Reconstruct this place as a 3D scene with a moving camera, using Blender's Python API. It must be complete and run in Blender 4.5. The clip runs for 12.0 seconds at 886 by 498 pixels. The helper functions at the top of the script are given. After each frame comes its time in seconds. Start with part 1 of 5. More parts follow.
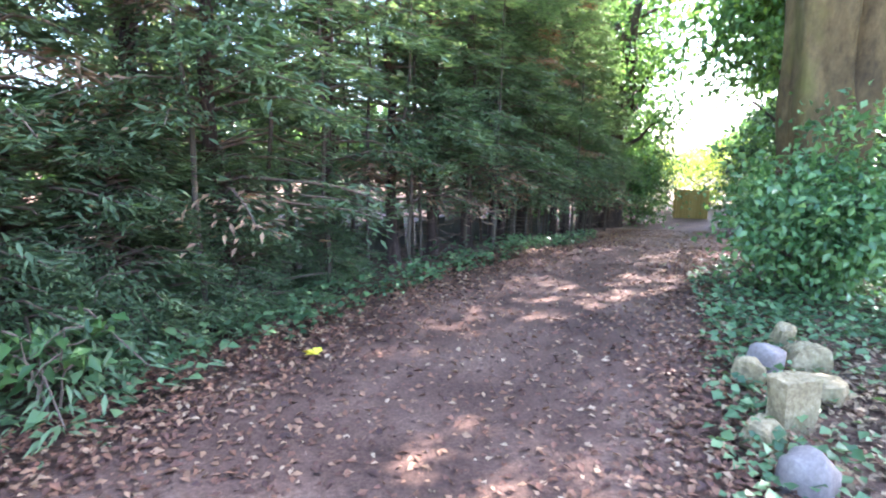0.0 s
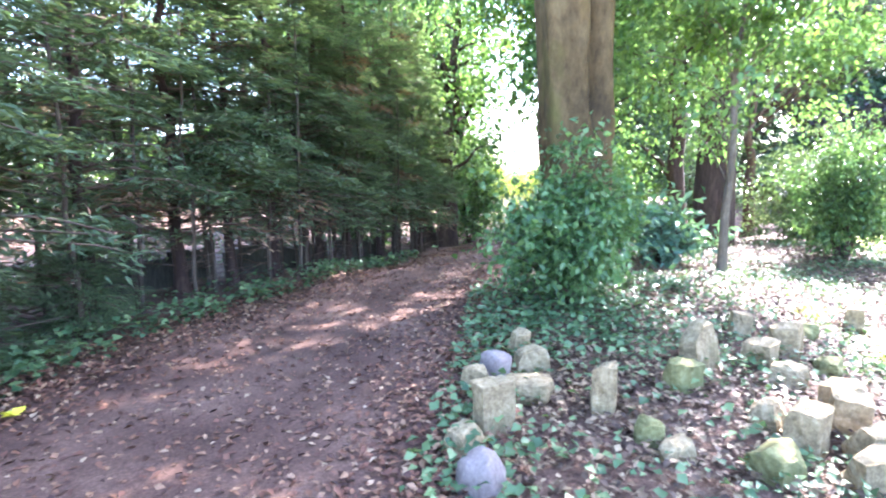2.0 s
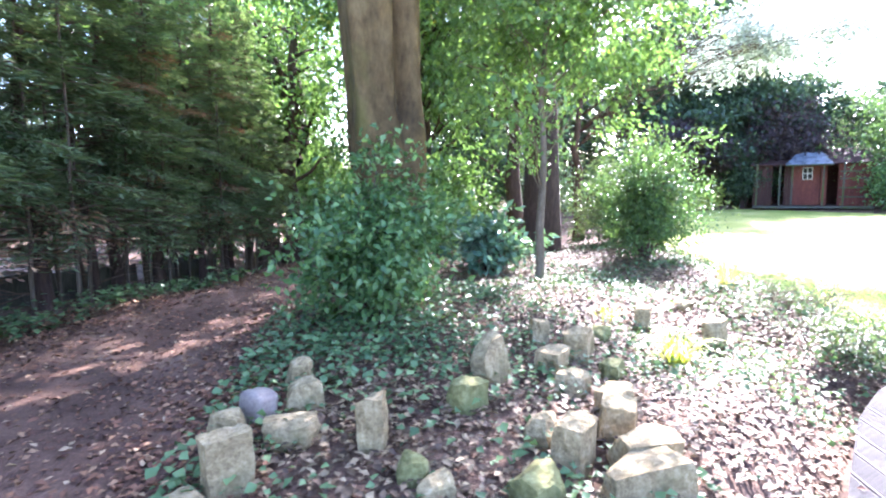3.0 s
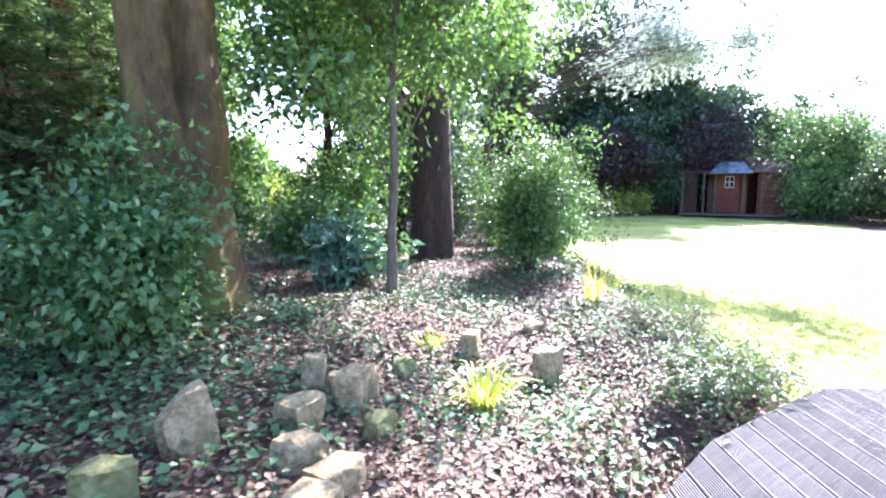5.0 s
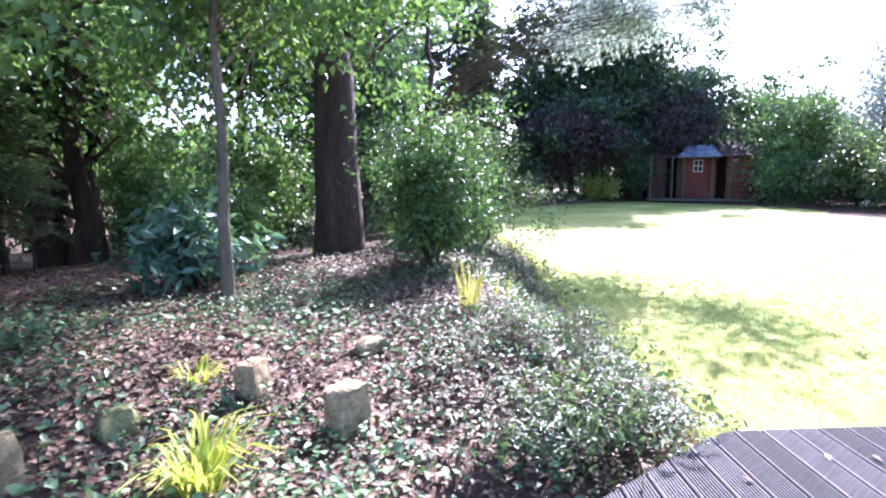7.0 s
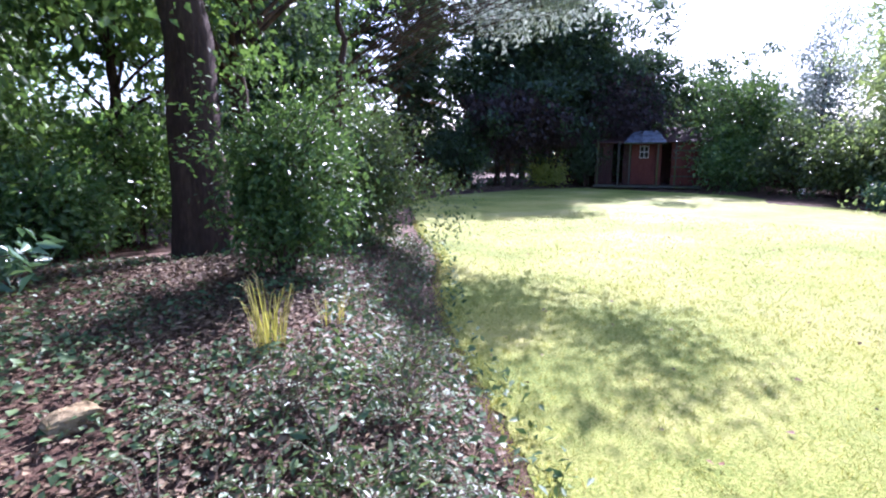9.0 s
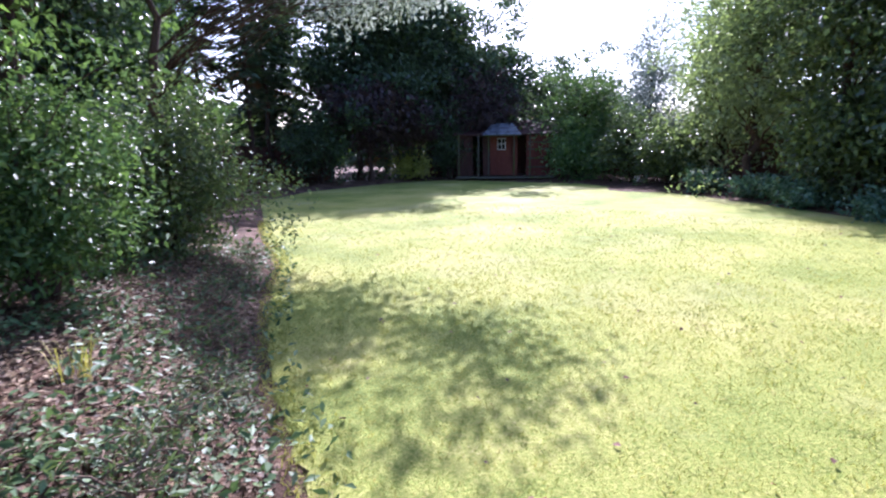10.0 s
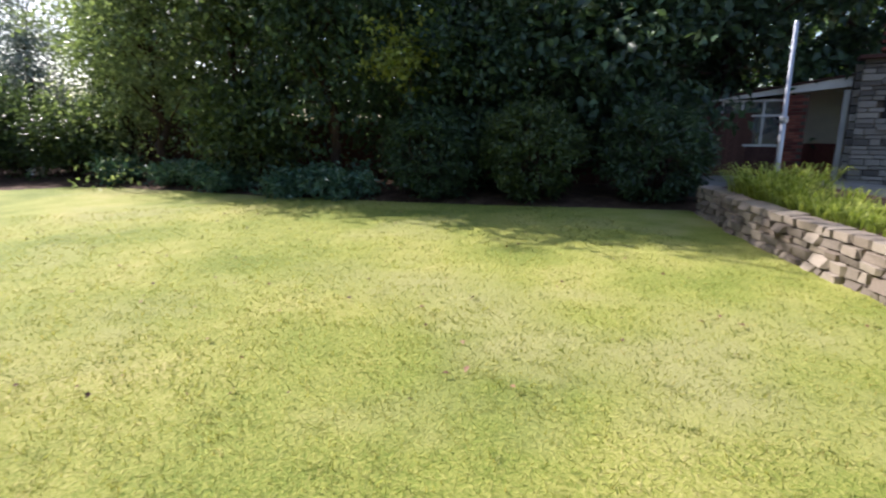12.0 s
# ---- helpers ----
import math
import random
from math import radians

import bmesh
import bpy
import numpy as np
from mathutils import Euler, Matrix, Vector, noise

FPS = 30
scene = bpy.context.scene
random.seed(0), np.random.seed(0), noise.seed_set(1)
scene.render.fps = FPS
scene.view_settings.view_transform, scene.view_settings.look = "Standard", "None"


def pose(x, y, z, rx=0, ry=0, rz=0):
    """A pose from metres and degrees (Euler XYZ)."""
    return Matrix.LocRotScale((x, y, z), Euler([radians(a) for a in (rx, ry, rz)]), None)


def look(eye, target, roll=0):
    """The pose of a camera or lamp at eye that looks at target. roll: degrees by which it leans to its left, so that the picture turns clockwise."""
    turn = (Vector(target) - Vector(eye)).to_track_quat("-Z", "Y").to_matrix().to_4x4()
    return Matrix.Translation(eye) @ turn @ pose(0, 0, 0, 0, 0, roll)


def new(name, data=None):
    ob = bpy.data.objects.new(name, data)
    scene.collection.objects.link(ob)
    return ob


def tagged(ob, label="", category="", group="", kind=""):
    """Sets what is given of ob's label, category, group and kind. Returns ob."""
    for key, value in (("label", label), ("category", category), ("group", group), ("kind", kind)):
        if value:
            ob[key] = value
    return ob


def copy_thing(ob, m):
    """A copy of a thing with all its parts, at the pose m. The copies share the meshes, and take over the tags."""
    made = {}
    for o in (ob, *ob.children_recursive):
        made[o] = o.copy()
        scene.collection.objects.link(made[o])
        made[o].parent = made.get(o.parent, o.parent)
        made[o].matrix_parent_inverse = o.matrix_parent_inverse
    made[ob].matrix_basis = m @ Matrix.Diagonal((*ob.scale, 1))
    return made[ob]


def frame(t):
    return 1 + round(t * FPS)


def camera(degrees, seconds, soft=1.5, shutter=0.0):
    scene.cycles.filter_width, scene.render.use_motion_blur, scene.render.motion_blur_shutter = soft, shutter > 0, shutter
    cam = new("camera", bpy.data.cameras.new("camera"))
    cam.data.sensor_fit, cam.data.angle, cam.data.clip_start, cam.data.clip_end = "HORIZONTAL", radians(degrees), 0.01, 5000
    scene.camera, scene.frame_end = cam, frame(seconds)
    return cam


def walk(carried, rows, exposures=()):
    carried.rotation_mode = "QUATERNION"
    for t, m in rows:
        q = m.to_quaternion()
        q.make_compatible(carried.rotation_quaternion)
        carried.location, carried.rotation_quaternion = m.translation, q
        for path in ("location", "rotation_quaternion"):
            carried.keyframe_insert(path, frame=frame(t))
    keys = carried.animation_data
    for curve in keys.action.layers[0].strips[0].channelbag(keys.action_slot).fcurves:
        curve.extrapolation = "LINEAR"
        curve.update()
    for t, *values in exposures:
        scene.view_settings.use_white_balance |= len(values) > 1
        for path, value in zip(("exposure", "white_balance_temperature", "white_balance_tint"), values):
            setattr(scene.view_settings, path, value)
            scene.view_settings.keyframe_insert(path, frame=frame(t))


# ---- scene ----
cam = camera(81.2, 12.0, soft=2.1, shutter=0.12)
METRES, EYE, TILT, LEAN, TURN = 8.0, 1.76, -10.6, 0.0, 0.0
ROWS = [
    (0.0, 0.0, 0.0, 0.0, 0.0, 0.0, -0.0),
    (0.5, 0.0048, -0.0014, 0.0012, -1.46, 0.46, 0.56),
    (1.0, 0.022, -0.0054, 0.0015, -2.08, 1.92, 1.21),
    (1.5, 0.0521, -0.0131, -0.0008, -4.99, 2.24, 2.04),
    (2.0, 0.0921, -0.0091, -0.0018, -14.6, 2.1, 3.66),
    (2.5, 0.1275, -0.0002, 0.0021, -22.5, 2.32, 4.31),
    (3.0, 0.1735, 0.0054, -0.0023, -28.85, 2.07, 6.44),
    (3.5, 0.2167, 0.0117, -0.006, -31.16, 1.75, 6.21),
    (5.5, 0.4055, 0.0201, -0.0051, -34.43, 1.64, 6.14),
    (6.0, 0.4559, 0.0257, -0.0071, -34.24, 1.24, 6.15),
    (6.5, 0.5018, 0.0377, -0.0116, -34.45, 0.65, 6.1),
    (7.0, 0.5494, 0.0456, -0.0133, -35.83, 0.33, 6.93),
    (9.0, 0.7283, 0.0684, -0.002, -39.94, -2.02, 7.03),
    (9.5, 0.7726, 0.0749, -0.0, -44.22, -3.24, 7.97),
    (10.0, 0.8199, 0.0759, 0.0002, -53.86, -4.76, 9.52),
    (10.5, 0.8586, 0.0813, -0.0013, -65.82, -7.11, 10.26),
    (11.0, 0.9013, 0.0839, -0.0022, -79.46, -10.58, 11.81),
    (11.5, 0.9438, 0.074, -0.0036, -92.48, -13.17, 12.25),
    (12.0, 0.9847, 0.0638, -0.0084, -112.37, -17.4, 10.54),
]
walk(cam, [(t, pose(0, 0, EYE, TILT, LEAN, TURN) @ pose(METRES * x, METRES * y, METRES * z, 90 + pitch, roll, yaw)) for t, x, y, z, yaw, pitch, roll in ROWS],
     [(0.0, 4.12, 5600, 20), (1.2, 4.32, 5500, 23), (2.0, 4.15, 5500, 25), (2.6, 3.85, 5500, 26), (5.5, 2.95, 5280, 28), (7.0, 2.5, 5180, 33), (9.0, 1.58, 5220, 36), (10.5, 1.23, 5480, 30), (12.0, 0.8, 6150, 19)])

# ---- light ----
SUN_AZ, SUN_EL = 58.0, 38.5
world = bpy.data.worlds.new("world")
scene.world = world
world.use_nodes = True
sky = world.node_tree.nodes.new("ShaderNodeTexSky")
sky.sky_type, sky.sun_disc = "NISHITA", False
sky.sun_elevation, sky.sun_rotation = radians(SUN_EL), radians(SUN_AZ)
sky.dust_density, sky.air_density = 1.5, 1.0
background = world.node_tree.nodes["Background"]
background.inputs["Strength"].default_value = 0.125
world.node_tree.links.new(sky.outputs[0], background.inputs["Color"])
sun = new("sun", bpy.data.lights.new("sun", "SUN"))
sun.data.energy, sun.data.angle, sun.data.color = 5.0, radians(0.55), (1.0, 0.94, 0.84)
SUN_DIR = Vector((math.sin(radians(SUN_AZ)) * math.cos(radians(SUN_EL)), math.cos(radians(SUN_AZ)) * math.cos(radians(SUN_EL)), math.sin(radians(SUN_EL))))
sun.matrix_world = look(SUN_DIR * 60, (0, 0, 0))


# ---- materials ----
def srgb(h):
    """A linear colour from a hex string."""
    c = [int(h[i:i + 2], 16) / 255 for i in (0, 2, 4)]
    return tuple(v / 12.92 if v < 0.04045 else ((v + 0.055) / 1.055) ** 2.4 for v in c) + (1.0,)


def mat(name):
    m = bpy.data.materials.new(name)
    m.use_nodes = True
    nt = m.node_tree
    return m, nt, nt.nodes["Principled BSDF"]


def node(nt, kind, **inputs):
    n = nt.nodes.new(kind)
    for k, v in inputs.items():
        n.inputs[k].default_value = v
    return n


def ramp(nt, fac, stops):
    r = nt.nodes.new("ShaderNodeValToRGB")
    while len(r.color_ramp.elements) < len(stops):
        r.color_ramp.elements.new(0.5)
    for e, (p, c) in zip(r.color_ramp.elements, stops):
        e.position, e.color = p, c if len(c) == 4 else (*c, 1.0)
    nt.links.new(fac, r.inputs[0])
    return r.outputs[0]


def mix(nt, fac, a, b, how="MIX"):
    m = nt.nodes.new("ShaderNodeMix")
    m.data_type, m.blend_type = "RGBA", how
    for sock, v in ((m.inputs[0], fac), (m.inputs[6], a), (m.inputs[7], b)):
        if hasattr(v, "links"):
            nt.links.new(v, sock)
        else:
            sock.default_value = v
    return m.outputs[2]


def coords(nt, scale=(1, 1, 1), kind="Object"):
    tc = nt.nodes.new("ShaderNodeTexCoord")
    mp = nt.nodes.new("ShaderNodeMapping")
    mp.inputs["Scale"].default_value = scale
    nt.links.new(tc.outputs[kind], mp.inputs[0])
    return mp.outputs[0]


def noisy(nt, vec, scale, detail=4.0, rough=0.6):
    n = node(nt, "ShaderNodeTexNoise", Scale=scale, Detail=detail, Roughness=rough)
    nt.links.new(vec, n.inputs["Vector"])
    return n.outputs["Fac"]


def relief(nt, bsdf, height, strength=0.5, distance=0.01):
    b = node(nt, "ShaderNodeBump", Strength=strength, Distance=distance)
    nt.links.new(height, b.inputs["Height"])
    nt.links.new(b.outputs[0], bsdf.inputs["Normal"])


def leaf_mat(name, dark, mid, light, rough=0.4, through_light=0.35, tint=None, odd=None):
    """Foliage: colour from leaf to leaf, gloss, and light that comes through."""
    m, nt, b = mat(name)
    geo = nt.nodes.new("ShaderNodeNewGeometry")
    stops = [(0.0, srgb(dark)), (0.5, srgb(mid)), (0.93, srgb(light))]
    if odd:
        stops.append((0.97, srgb(odd)))
    col = ramp(nt, geo.outputs["Random Per Island"], stops)
    patch = noisy(nt, coords(nt), 1.3, 3)
    col = mix(nt, ramp(nt, patch, [(0.3, (0, 0, 0)), (0.75, (0.55, 0.55, 0.55))]), col, srgb(light))
    nt.links.new(col, b.inputs["Base Color"])
    b.inputs["Roughness"].default_value = rough
    b.inputs["Specular IOR Level"].default_value = 0.4
    tr = nt.nodes.new("ShaderNodeBsdfTranslucent")
    bright = mix(nt, 1.0, col, srgb(tint or "f0ff9a"), "MULTIPLY")
    boost = nt.nodes.new("ShaderNodeBrightContrast")
    boost.inputs["Bright"].default_value = 0.03
    nt.links.new(bright, boost.inputs["Color"])
    nt.links.new(boost.outputs[0], tr.inputs["Color"])
    ms = nt.nodes.new("ShaderNodeMixShader")
    ms.inputs[0].default_value = through_light
    nt.links.new(b.outputs[0], ms.inputs[1])
    nt.links.new(tr.outputs[0], ms.inputs[2])
    nt.links.new(ms.outputs[0], nt.nodes["Material Output"].inputs["Surface"])
    return m


def rough_mat(name, stops, scale=4.0, fine=40.0, rough=0.85, bump=0.5, dist=0.01, stretch=(1, 1, 1), stain=None, kind="Object"):
    """A surface with variation at two scales and relief."""
    m, nt, b = mat(name)
    v = coords(nt, stretch, kind)
    big, small = noisy(nt, v, scale, 5), noisy(nt, v, fine, 6, 0.7)
    both = mix(nt, 0.5, big, small)
    col = ramp(nt, both, stops)
    if stain:
        s = ramp(nt, noisy(nt, v, scale * 0.6, 4, 0.65), [(0.52, (0, 0, 0)), (0.66, (1, 1, 1))])
        col = mix(nt, s, col, srgb(stain))
    nt.links.new(col, b.inputs["Base Color"])
    b.inputs["Roughness"].default_value = rough
    b.inputs["Specular IOR Level"].default_value = 0.25
    relief(nt, b, both, bump, dist)
    return m


def island_mat(name, stops, rough=0.8, fine=60.0, bump=0.3, by="island", stretch=(1, 1, 1)):
    """Pieces that differ one from the next."""
    m, nt, b = mat(name)
    src = nt.nodes.new("ShaderNodeNewGeometry" if by == "island" else "ShaderNodeObjectInfo")
    col = ramp(nt, src.outputs["Random Per Island" if by == "island" else "Random"], stops)
    n = noisy(nt, coords(nt, stretch), fine, 6, 0.7)
    col = mix(nt, 0.75, col, ramp(nt, n, [(0.25, (0.25, 0.25, 0.25)), (0.75, (1.3, 1.3, 1.3))]), "MULTIPLY")
    nt.links.new(col, b.inputs["Base Color"])
    b.inputs["Roughness"].default_value = rough
    relief(nt, b, n, bump, 0.006)
    return m


def paint_mat(name, colour, rough=0.5, dirt="6a6458", amount=0.35):
    m, nt, b = mat(name)
    v = coords(nt)
    n = noisy(nt, v, 3.0, 8, 0.7)
    f = ramp(nt, n, [(0.45, (0, 0, 0)), (0.8, (amount, amount, amount))])
    nt.links.new(mix(nt, f, srgb(colour), srgb(dirt)), b.inputs["Base Color"])
    b.inputs["Roughness"].default_value = rough
    relief(nt, b, noisy(nt, v, 80, 3), 0.15, 0.003)
    return m


M_soil = rough_mat("leafy_soil", [(0.3, srgb("2b211b")), (0.45, srgb("4d3a2e")), (0.55, srgb("6b5343")), (0.68, srgb("8c7560"))], 2.2, 38, 0.9, 0.9, 0.03)
M_path = rough_mat("trodden_earth", [(0.3, srgb("33251e")), (0.45, srgb("543d31")), (0.55, srgb("6b5142")), (0.7, srgb("8d725e"))], 1.6, 55, 0.9, 0.8, 0.02)
M_lawn = rough_mat("lawn_turf", [(0.34, srgb("576628")), (0.44, srgb("818f3d")), (0.54, srgb("a3a554")), (0.66, srgb("c4b77c"))], 0.45, 38, 0.85, 1.0, 0.035, stain="a5a468")
M_grass = leaf_mat("grass_blade", "5a6c2b", "8d9a47", "bebe74", 0.7, 0.45, "fff8a8", odd="c4b478")
# the olive stain puts the trunk's sunlit olive tone into the bark colour
M_bark_beech = rough_mat("beech_bark", [(0.3, srgb("2a2116")), (0.44, srgb("534429")), (0.56, srgb("715f3c")), (0.7, srgb("907c54"))], 1.5, 9, 0.85, 0.7, 0.04, (1, 1, 0.5), "5e5c28")
M_bark_dark = rough_mat("dark_bark", [(0.3, srgb("2a211d")), (0.5, srgb("4a3b33")), (0.7, srgb("6e5a4c"))], 3.0, 30, 0.9, 1.0, 0.03, (1, 1, 0.2))
M_bark_grey = rough_mat("grey_bark", [(0.3, srgb("473f33")), (0.5, srgb("6a604f")), (0.7, srgb("8c806a"))], 4.0, 45, 0.85, 0.6, 0.01, (1, 1, 0.3), "5c5c3a")
M_stem = rough_mat("grey_brown_stem", [(0.3, srgb("3a322a")), (0.5, srgb("574c40")), (0.7, srgb("736655"))], 5, 50, 0.9, 0.5, 0.006, (1, 1, 0.2))
M_twig = rough_mat("dead_twig", [(0.3, srgb("4a3d33")), (0.5, srgb("6f5d4e")), (0.7, srgb("93806c"))], 5, 60, 0.9, 0.4, 0.004, (1, 1, 0.2))
M_conifer = leaf_mat("conifer_spray", "39492f", "566a48", "7f9168", 0.55, 0.36)
M_conifer_brown = leaf_mat("dead_spray", "5f4a36", "806248", "a08260", 0.8, 0.2, "ffe0b0")
M_beech = leaf_mat("beech_leaf", "3a5a22", "567a2c", "86a240", 0.45, 0.5, odd="a89a38")
M_holly = leaf_mat("glossy_leaf", "2f4f2c", "4c7240", "7f9c62", 0.3, 0.36)
M_shrub = leaf_mat("shrub_leaf", "2a4522", "416030", "6c884c", 0.4, 0.32)
M_bluegreen = leaf_mat("bluish_leaf", "2f5040", "4a7058", "7a9880", 0.35, 0.25)
M_dark = leaf_mat("dark_leaf", "24332a", "3b503e", "617a58", 0.36, 0.32)
M_mid = leaf_mat("middle_leaf", "385428", "557538", "7f9c55", 0.42, 0.35)
M_silver = leaf_mat("silver_leaf", "5a6a5c", "8c9a8b", "b9c3b6", 0.4, 0.35, "ffffff")
M_olive = leaf_mat("olive_leaf", "2c3a24", "475a38", "748658", 0.34, 0.36)
M_greygreen = leaf_mat("grey_green_leaf", "566650", "7b8b6c", "a8b492", 0.4, 0.45)
M_yellow = leaf_mat("yellow_leaf", "7c8c38", "9ea94c", "c0c470", 0.45, 0.5)
M_purple = leaf_mat("reddish_leaf", "2f292c", "453a3c", "5c4e4c", 0.5, 0.25, "ffd0d0")
M_ivy = leaf_mat("ivy_leaf", "2f4a2e", "4a6840", "768c5c", 0.5, 0.22)
M_sage = leaf_mat("sage_leaf", "3c4834", "5a684c", "858f6e", 0.6, 0.3)
M_litter = island_mat("fallen_leaf", [(0.0, srgb("43291d")), (0.35, srgb("6b432f")), (0.7, srgb("8a5e41")), (0.9, srgb("a27c5a")), (1.0, srgb("b89a78"))], 0.75, 30, 0.2)
M_litter_pale = island_mat("pale_fallen_leaf", [(0.0, srgb("443222")), (0.35, srgb("664e38")), (0.65, srgb("7e674b")), (1.0, srgb("a48e6a"))], 0.7, 30, 0.2)
M_reed = leaf_mat("yellow_grass", "8a9a2c", "b3bb3e", "d3d060", 0.5, 0.45)
M_strap = leaf_mat("strappy_leaf", "5c6e26", "8c9c3a", "b6bc60", 0.45, 0.4)
M_straw = leaf_mat("straw_grass", "8d8a3a", "b0a64e", "cdbd74", 0.6, 0.4)
M_rock = rough_mat("sandstone", [(0.32, srgb("5a4d36")), (0.45, srgb("8e7c5a")), (0.56, srgb("b09c76")), (0.68, srgb("d4c49e"))], 5.0, 34, 0.95, 1.0, 0.03, stain="766a48")
M_rock_mossy = rough_mat("mossy_stone", [(0.3, srgb("4c4a30")), (0.45, srgb("6e6a40")), (0.58, srgb("8d8a5c")), (0.72, srgb("b0a98a"))], 3.0, 26, 0.95, 0.8, 0.02, stain="5a5e34")
M_rock_grey = rough_mat("grey_boulder", [(0.3, srgb("6a5d54")), (0.5, srgb("8c7e74")), (0.7, srgb("aa9c90"))], 4.0, 50, 0.85, 0.5, 0.01)
M_deck = island_mat("weathered_decking", [(0.0, srgb("423d3b")), (0.4, srgb("55504d")), (0.7, srgb("635d5a")), (1.0, srgb("4b4542"))], 0.8, 9, 0.5, "object", (0.4, 9, 9))
M_wall = island_mat("wall_stone", [(0.0, srgb("6c6258")), (0.4, srgb("8c8174")), (0.7, srgb("a69a8a")), (1.0, srgb("7e7062"))], 0.92, 26, 0.9, "object")
M_mortar = rough_mat("earth_joint", [(0.3, srgb("3c362e")), (0.7, srgb("6a6054"))], 5, 50, 0.95, 0.6)
M_house_stone = island_mat("house_stone", [(0.0, srgb("5c5852")), (0.5, srgb("8b867c")), (1.0, srgb("aaa498"))], 0.9, 20, 0.8, "object")
M_brick = island_mat("red_brick", [(0.0, srgb("5e2f26")), (0.5, srgb("84453a")), (1.0, srgb("9a5a48"))], 0.9, 40, 0.5, "object")
M_render_cream = paint_mat("cream_render", "c9bfa6", 0.8, "8b8270")
M_white = paint_mat("white_paint", "dcdad2", 0.45)
M_shed = rough_mat("red_stained_boards", [(0.3, srgb("43251f")), (0.5, srgb("6a3a31")), (0.7, srgb("84503f"))], 3, 30, 0.75, 0.5, 0.006, (1, 1, 0.25))
M_shed_dark = rough_mat("dark_shed_boards", [(0.3, srgb("2c1d1a")), (0.5, srgb("47302b")), (0.7, srgb("5f443b"))], 3, 30, 0.8, 0.5, 0.006, (1, 1, 0.25))
M_slate = island_mat("slate", [(0.0, srgb("4a525e")), (0.5, srgb("666f7c")), (1.0, srgb("808894"))], 0.4, 30, 0.3, "object")
M_fence = rough_mat("brown_fence_board", [(0.3, srgb("36251f")), (0.5, srgb("563c33")), (0.7, srgb("6f5246"))], 3, 30, 0.85, 0.5, 0.006, (1, 1, 0.25))
M_old_board = rough_mat("old_grey_board", [(0.3, srgb("37352f")), (0.5, srgb("58564c")), (0.7, srgb("757264"))], 3, 24, 0.9, 0.6, 0.008, (1, 1, 0.25), "55602f")
M_tan = rough_mat("tan_boards", [(0.3, srgb("8a6f3a")), (0.5, srgb("ad8f52")), (0.7, srgb("c9ae72"))], 3, 24, 0.8, 0.4, 0.006, (1, 1, 0.25))
M_metal = paint_mat("galvanised_metal", "b4b8c2", 0.35, "7e8088", 0.3)
M_metal.node_tree.nodes["Principled BSDF"].inputs["Metallic"].default_value = 0.7
# near-black colour that stands for the unlit depth behind window openings
M_black = paint_mat("painted_dark_interior", "15110f", 0.7, "2a2420")
M_paving = rough_mat("grey_paving", [(0.3, srgb("77736c")), (0.5, srgb("9a958c")), (0.7, srgb("b4afa5"))], 2, 40, 0.85, 0.4, 0.004)
M_yellow_leaf = paint_mat("yellow_leaf_skin", "e8d840", 0.5, "b8a020")
M_petal = paint_mat("white_petal", "f0efe8", 0.5, "d8d4c0")
M_glass, _nt, _b = mat("window_glass")
_b.inputs["Base Color"].default_value = (0.75, 0.8, 0.8, 1)
_b.inputs["Roughness"].default_value = 0.03
_b.inputs["Transmission Weight"].default_value = 0.9
_b.inputs["IOR"].default_value = 1.45


# ---- mesh helpers ----
RNG = np.random.default_rng(7)


def mesh_from(name, verts, faces, material, smooth=False, slots=None):
    """A mesh from arrays. faces: (n, 3) or (n, 4) array, or a list of lists."""
    me = bpy.data.meshes.new(name)
    if isinstance(faces, np.ndarray):
        n, k = faces.shape
        me.vertices.add(len(verts))
        me.vertices.foreach_set("co", np.asarray(verts, dtype=np.float32).ravel())
        me.loops.add(n * k)
        me.loops.foreach_set("vertex_index", faces.astype(np.int32).ravel())
        me.polygons.add(n)
        me.polygons.foreach_set("loop_start", np.arange(0, n * k, k, dtype=np.int32))
        me.polygons.foreach_set("loop_total", np.full(n, k, dtype=np.int32))
        me.update(calc_edges=True)
    else:
        me.from_pydata([tuple(v) for v in verts], [], faces)
        me.update()
    if smooth:
        me.polygons.foreach_set("use_smooth", np.ones(len(me.polygons), dtype=bool))
    me.materials.append(material)
    return me


def child(name, me, parent, label="", at=None):
    ob = new(name, me)
    ob.parent = parent
    if at is not None:
        ob.matrix_basis = at
    if label:
        ob["label"] = label
    return ob


def part(name, bm, material, parent, label="", smooth=False, at=None):
    """Links a bmesh as one mesh object under a thing or a part."""
    me = bpy.data.meshes.new(name)
    bm.to_mesh(me)
    bm.free()
    if smooth:
        for p in me.polygons:
            p.use_smooth = True
    me.materials.append(material)
    return child(name, me, parent, label, at)


def box_bm(bm, x0, y0, z0, x1, y1, z1, bevel=0.0):
    r = bmesh.ops.create_cube(bm, size=1.0, matrix=Matrix.Translation(((x0 + x1) / 2, (y0 + y1) / 2, (z0 + z1) / 2)) @ Matrix.Diagonal((abs(x1 - x0), abs(y1 - y0), abs(z1 - z0), 1)))
    if bevel:
        edges = list({e for v in r["verts"] for e in v.link_edges})
        bmesh.ops.bevel(bm, geom=edges, offset=bevel, segments=1, affect="EDGES")
    return bm


def box(x0, y0, z0, x1, y1, z1, bevel=0.0):
    return box_bm(bmesh.new(), x0, y0, z0, x1, y1, z1, bevel)


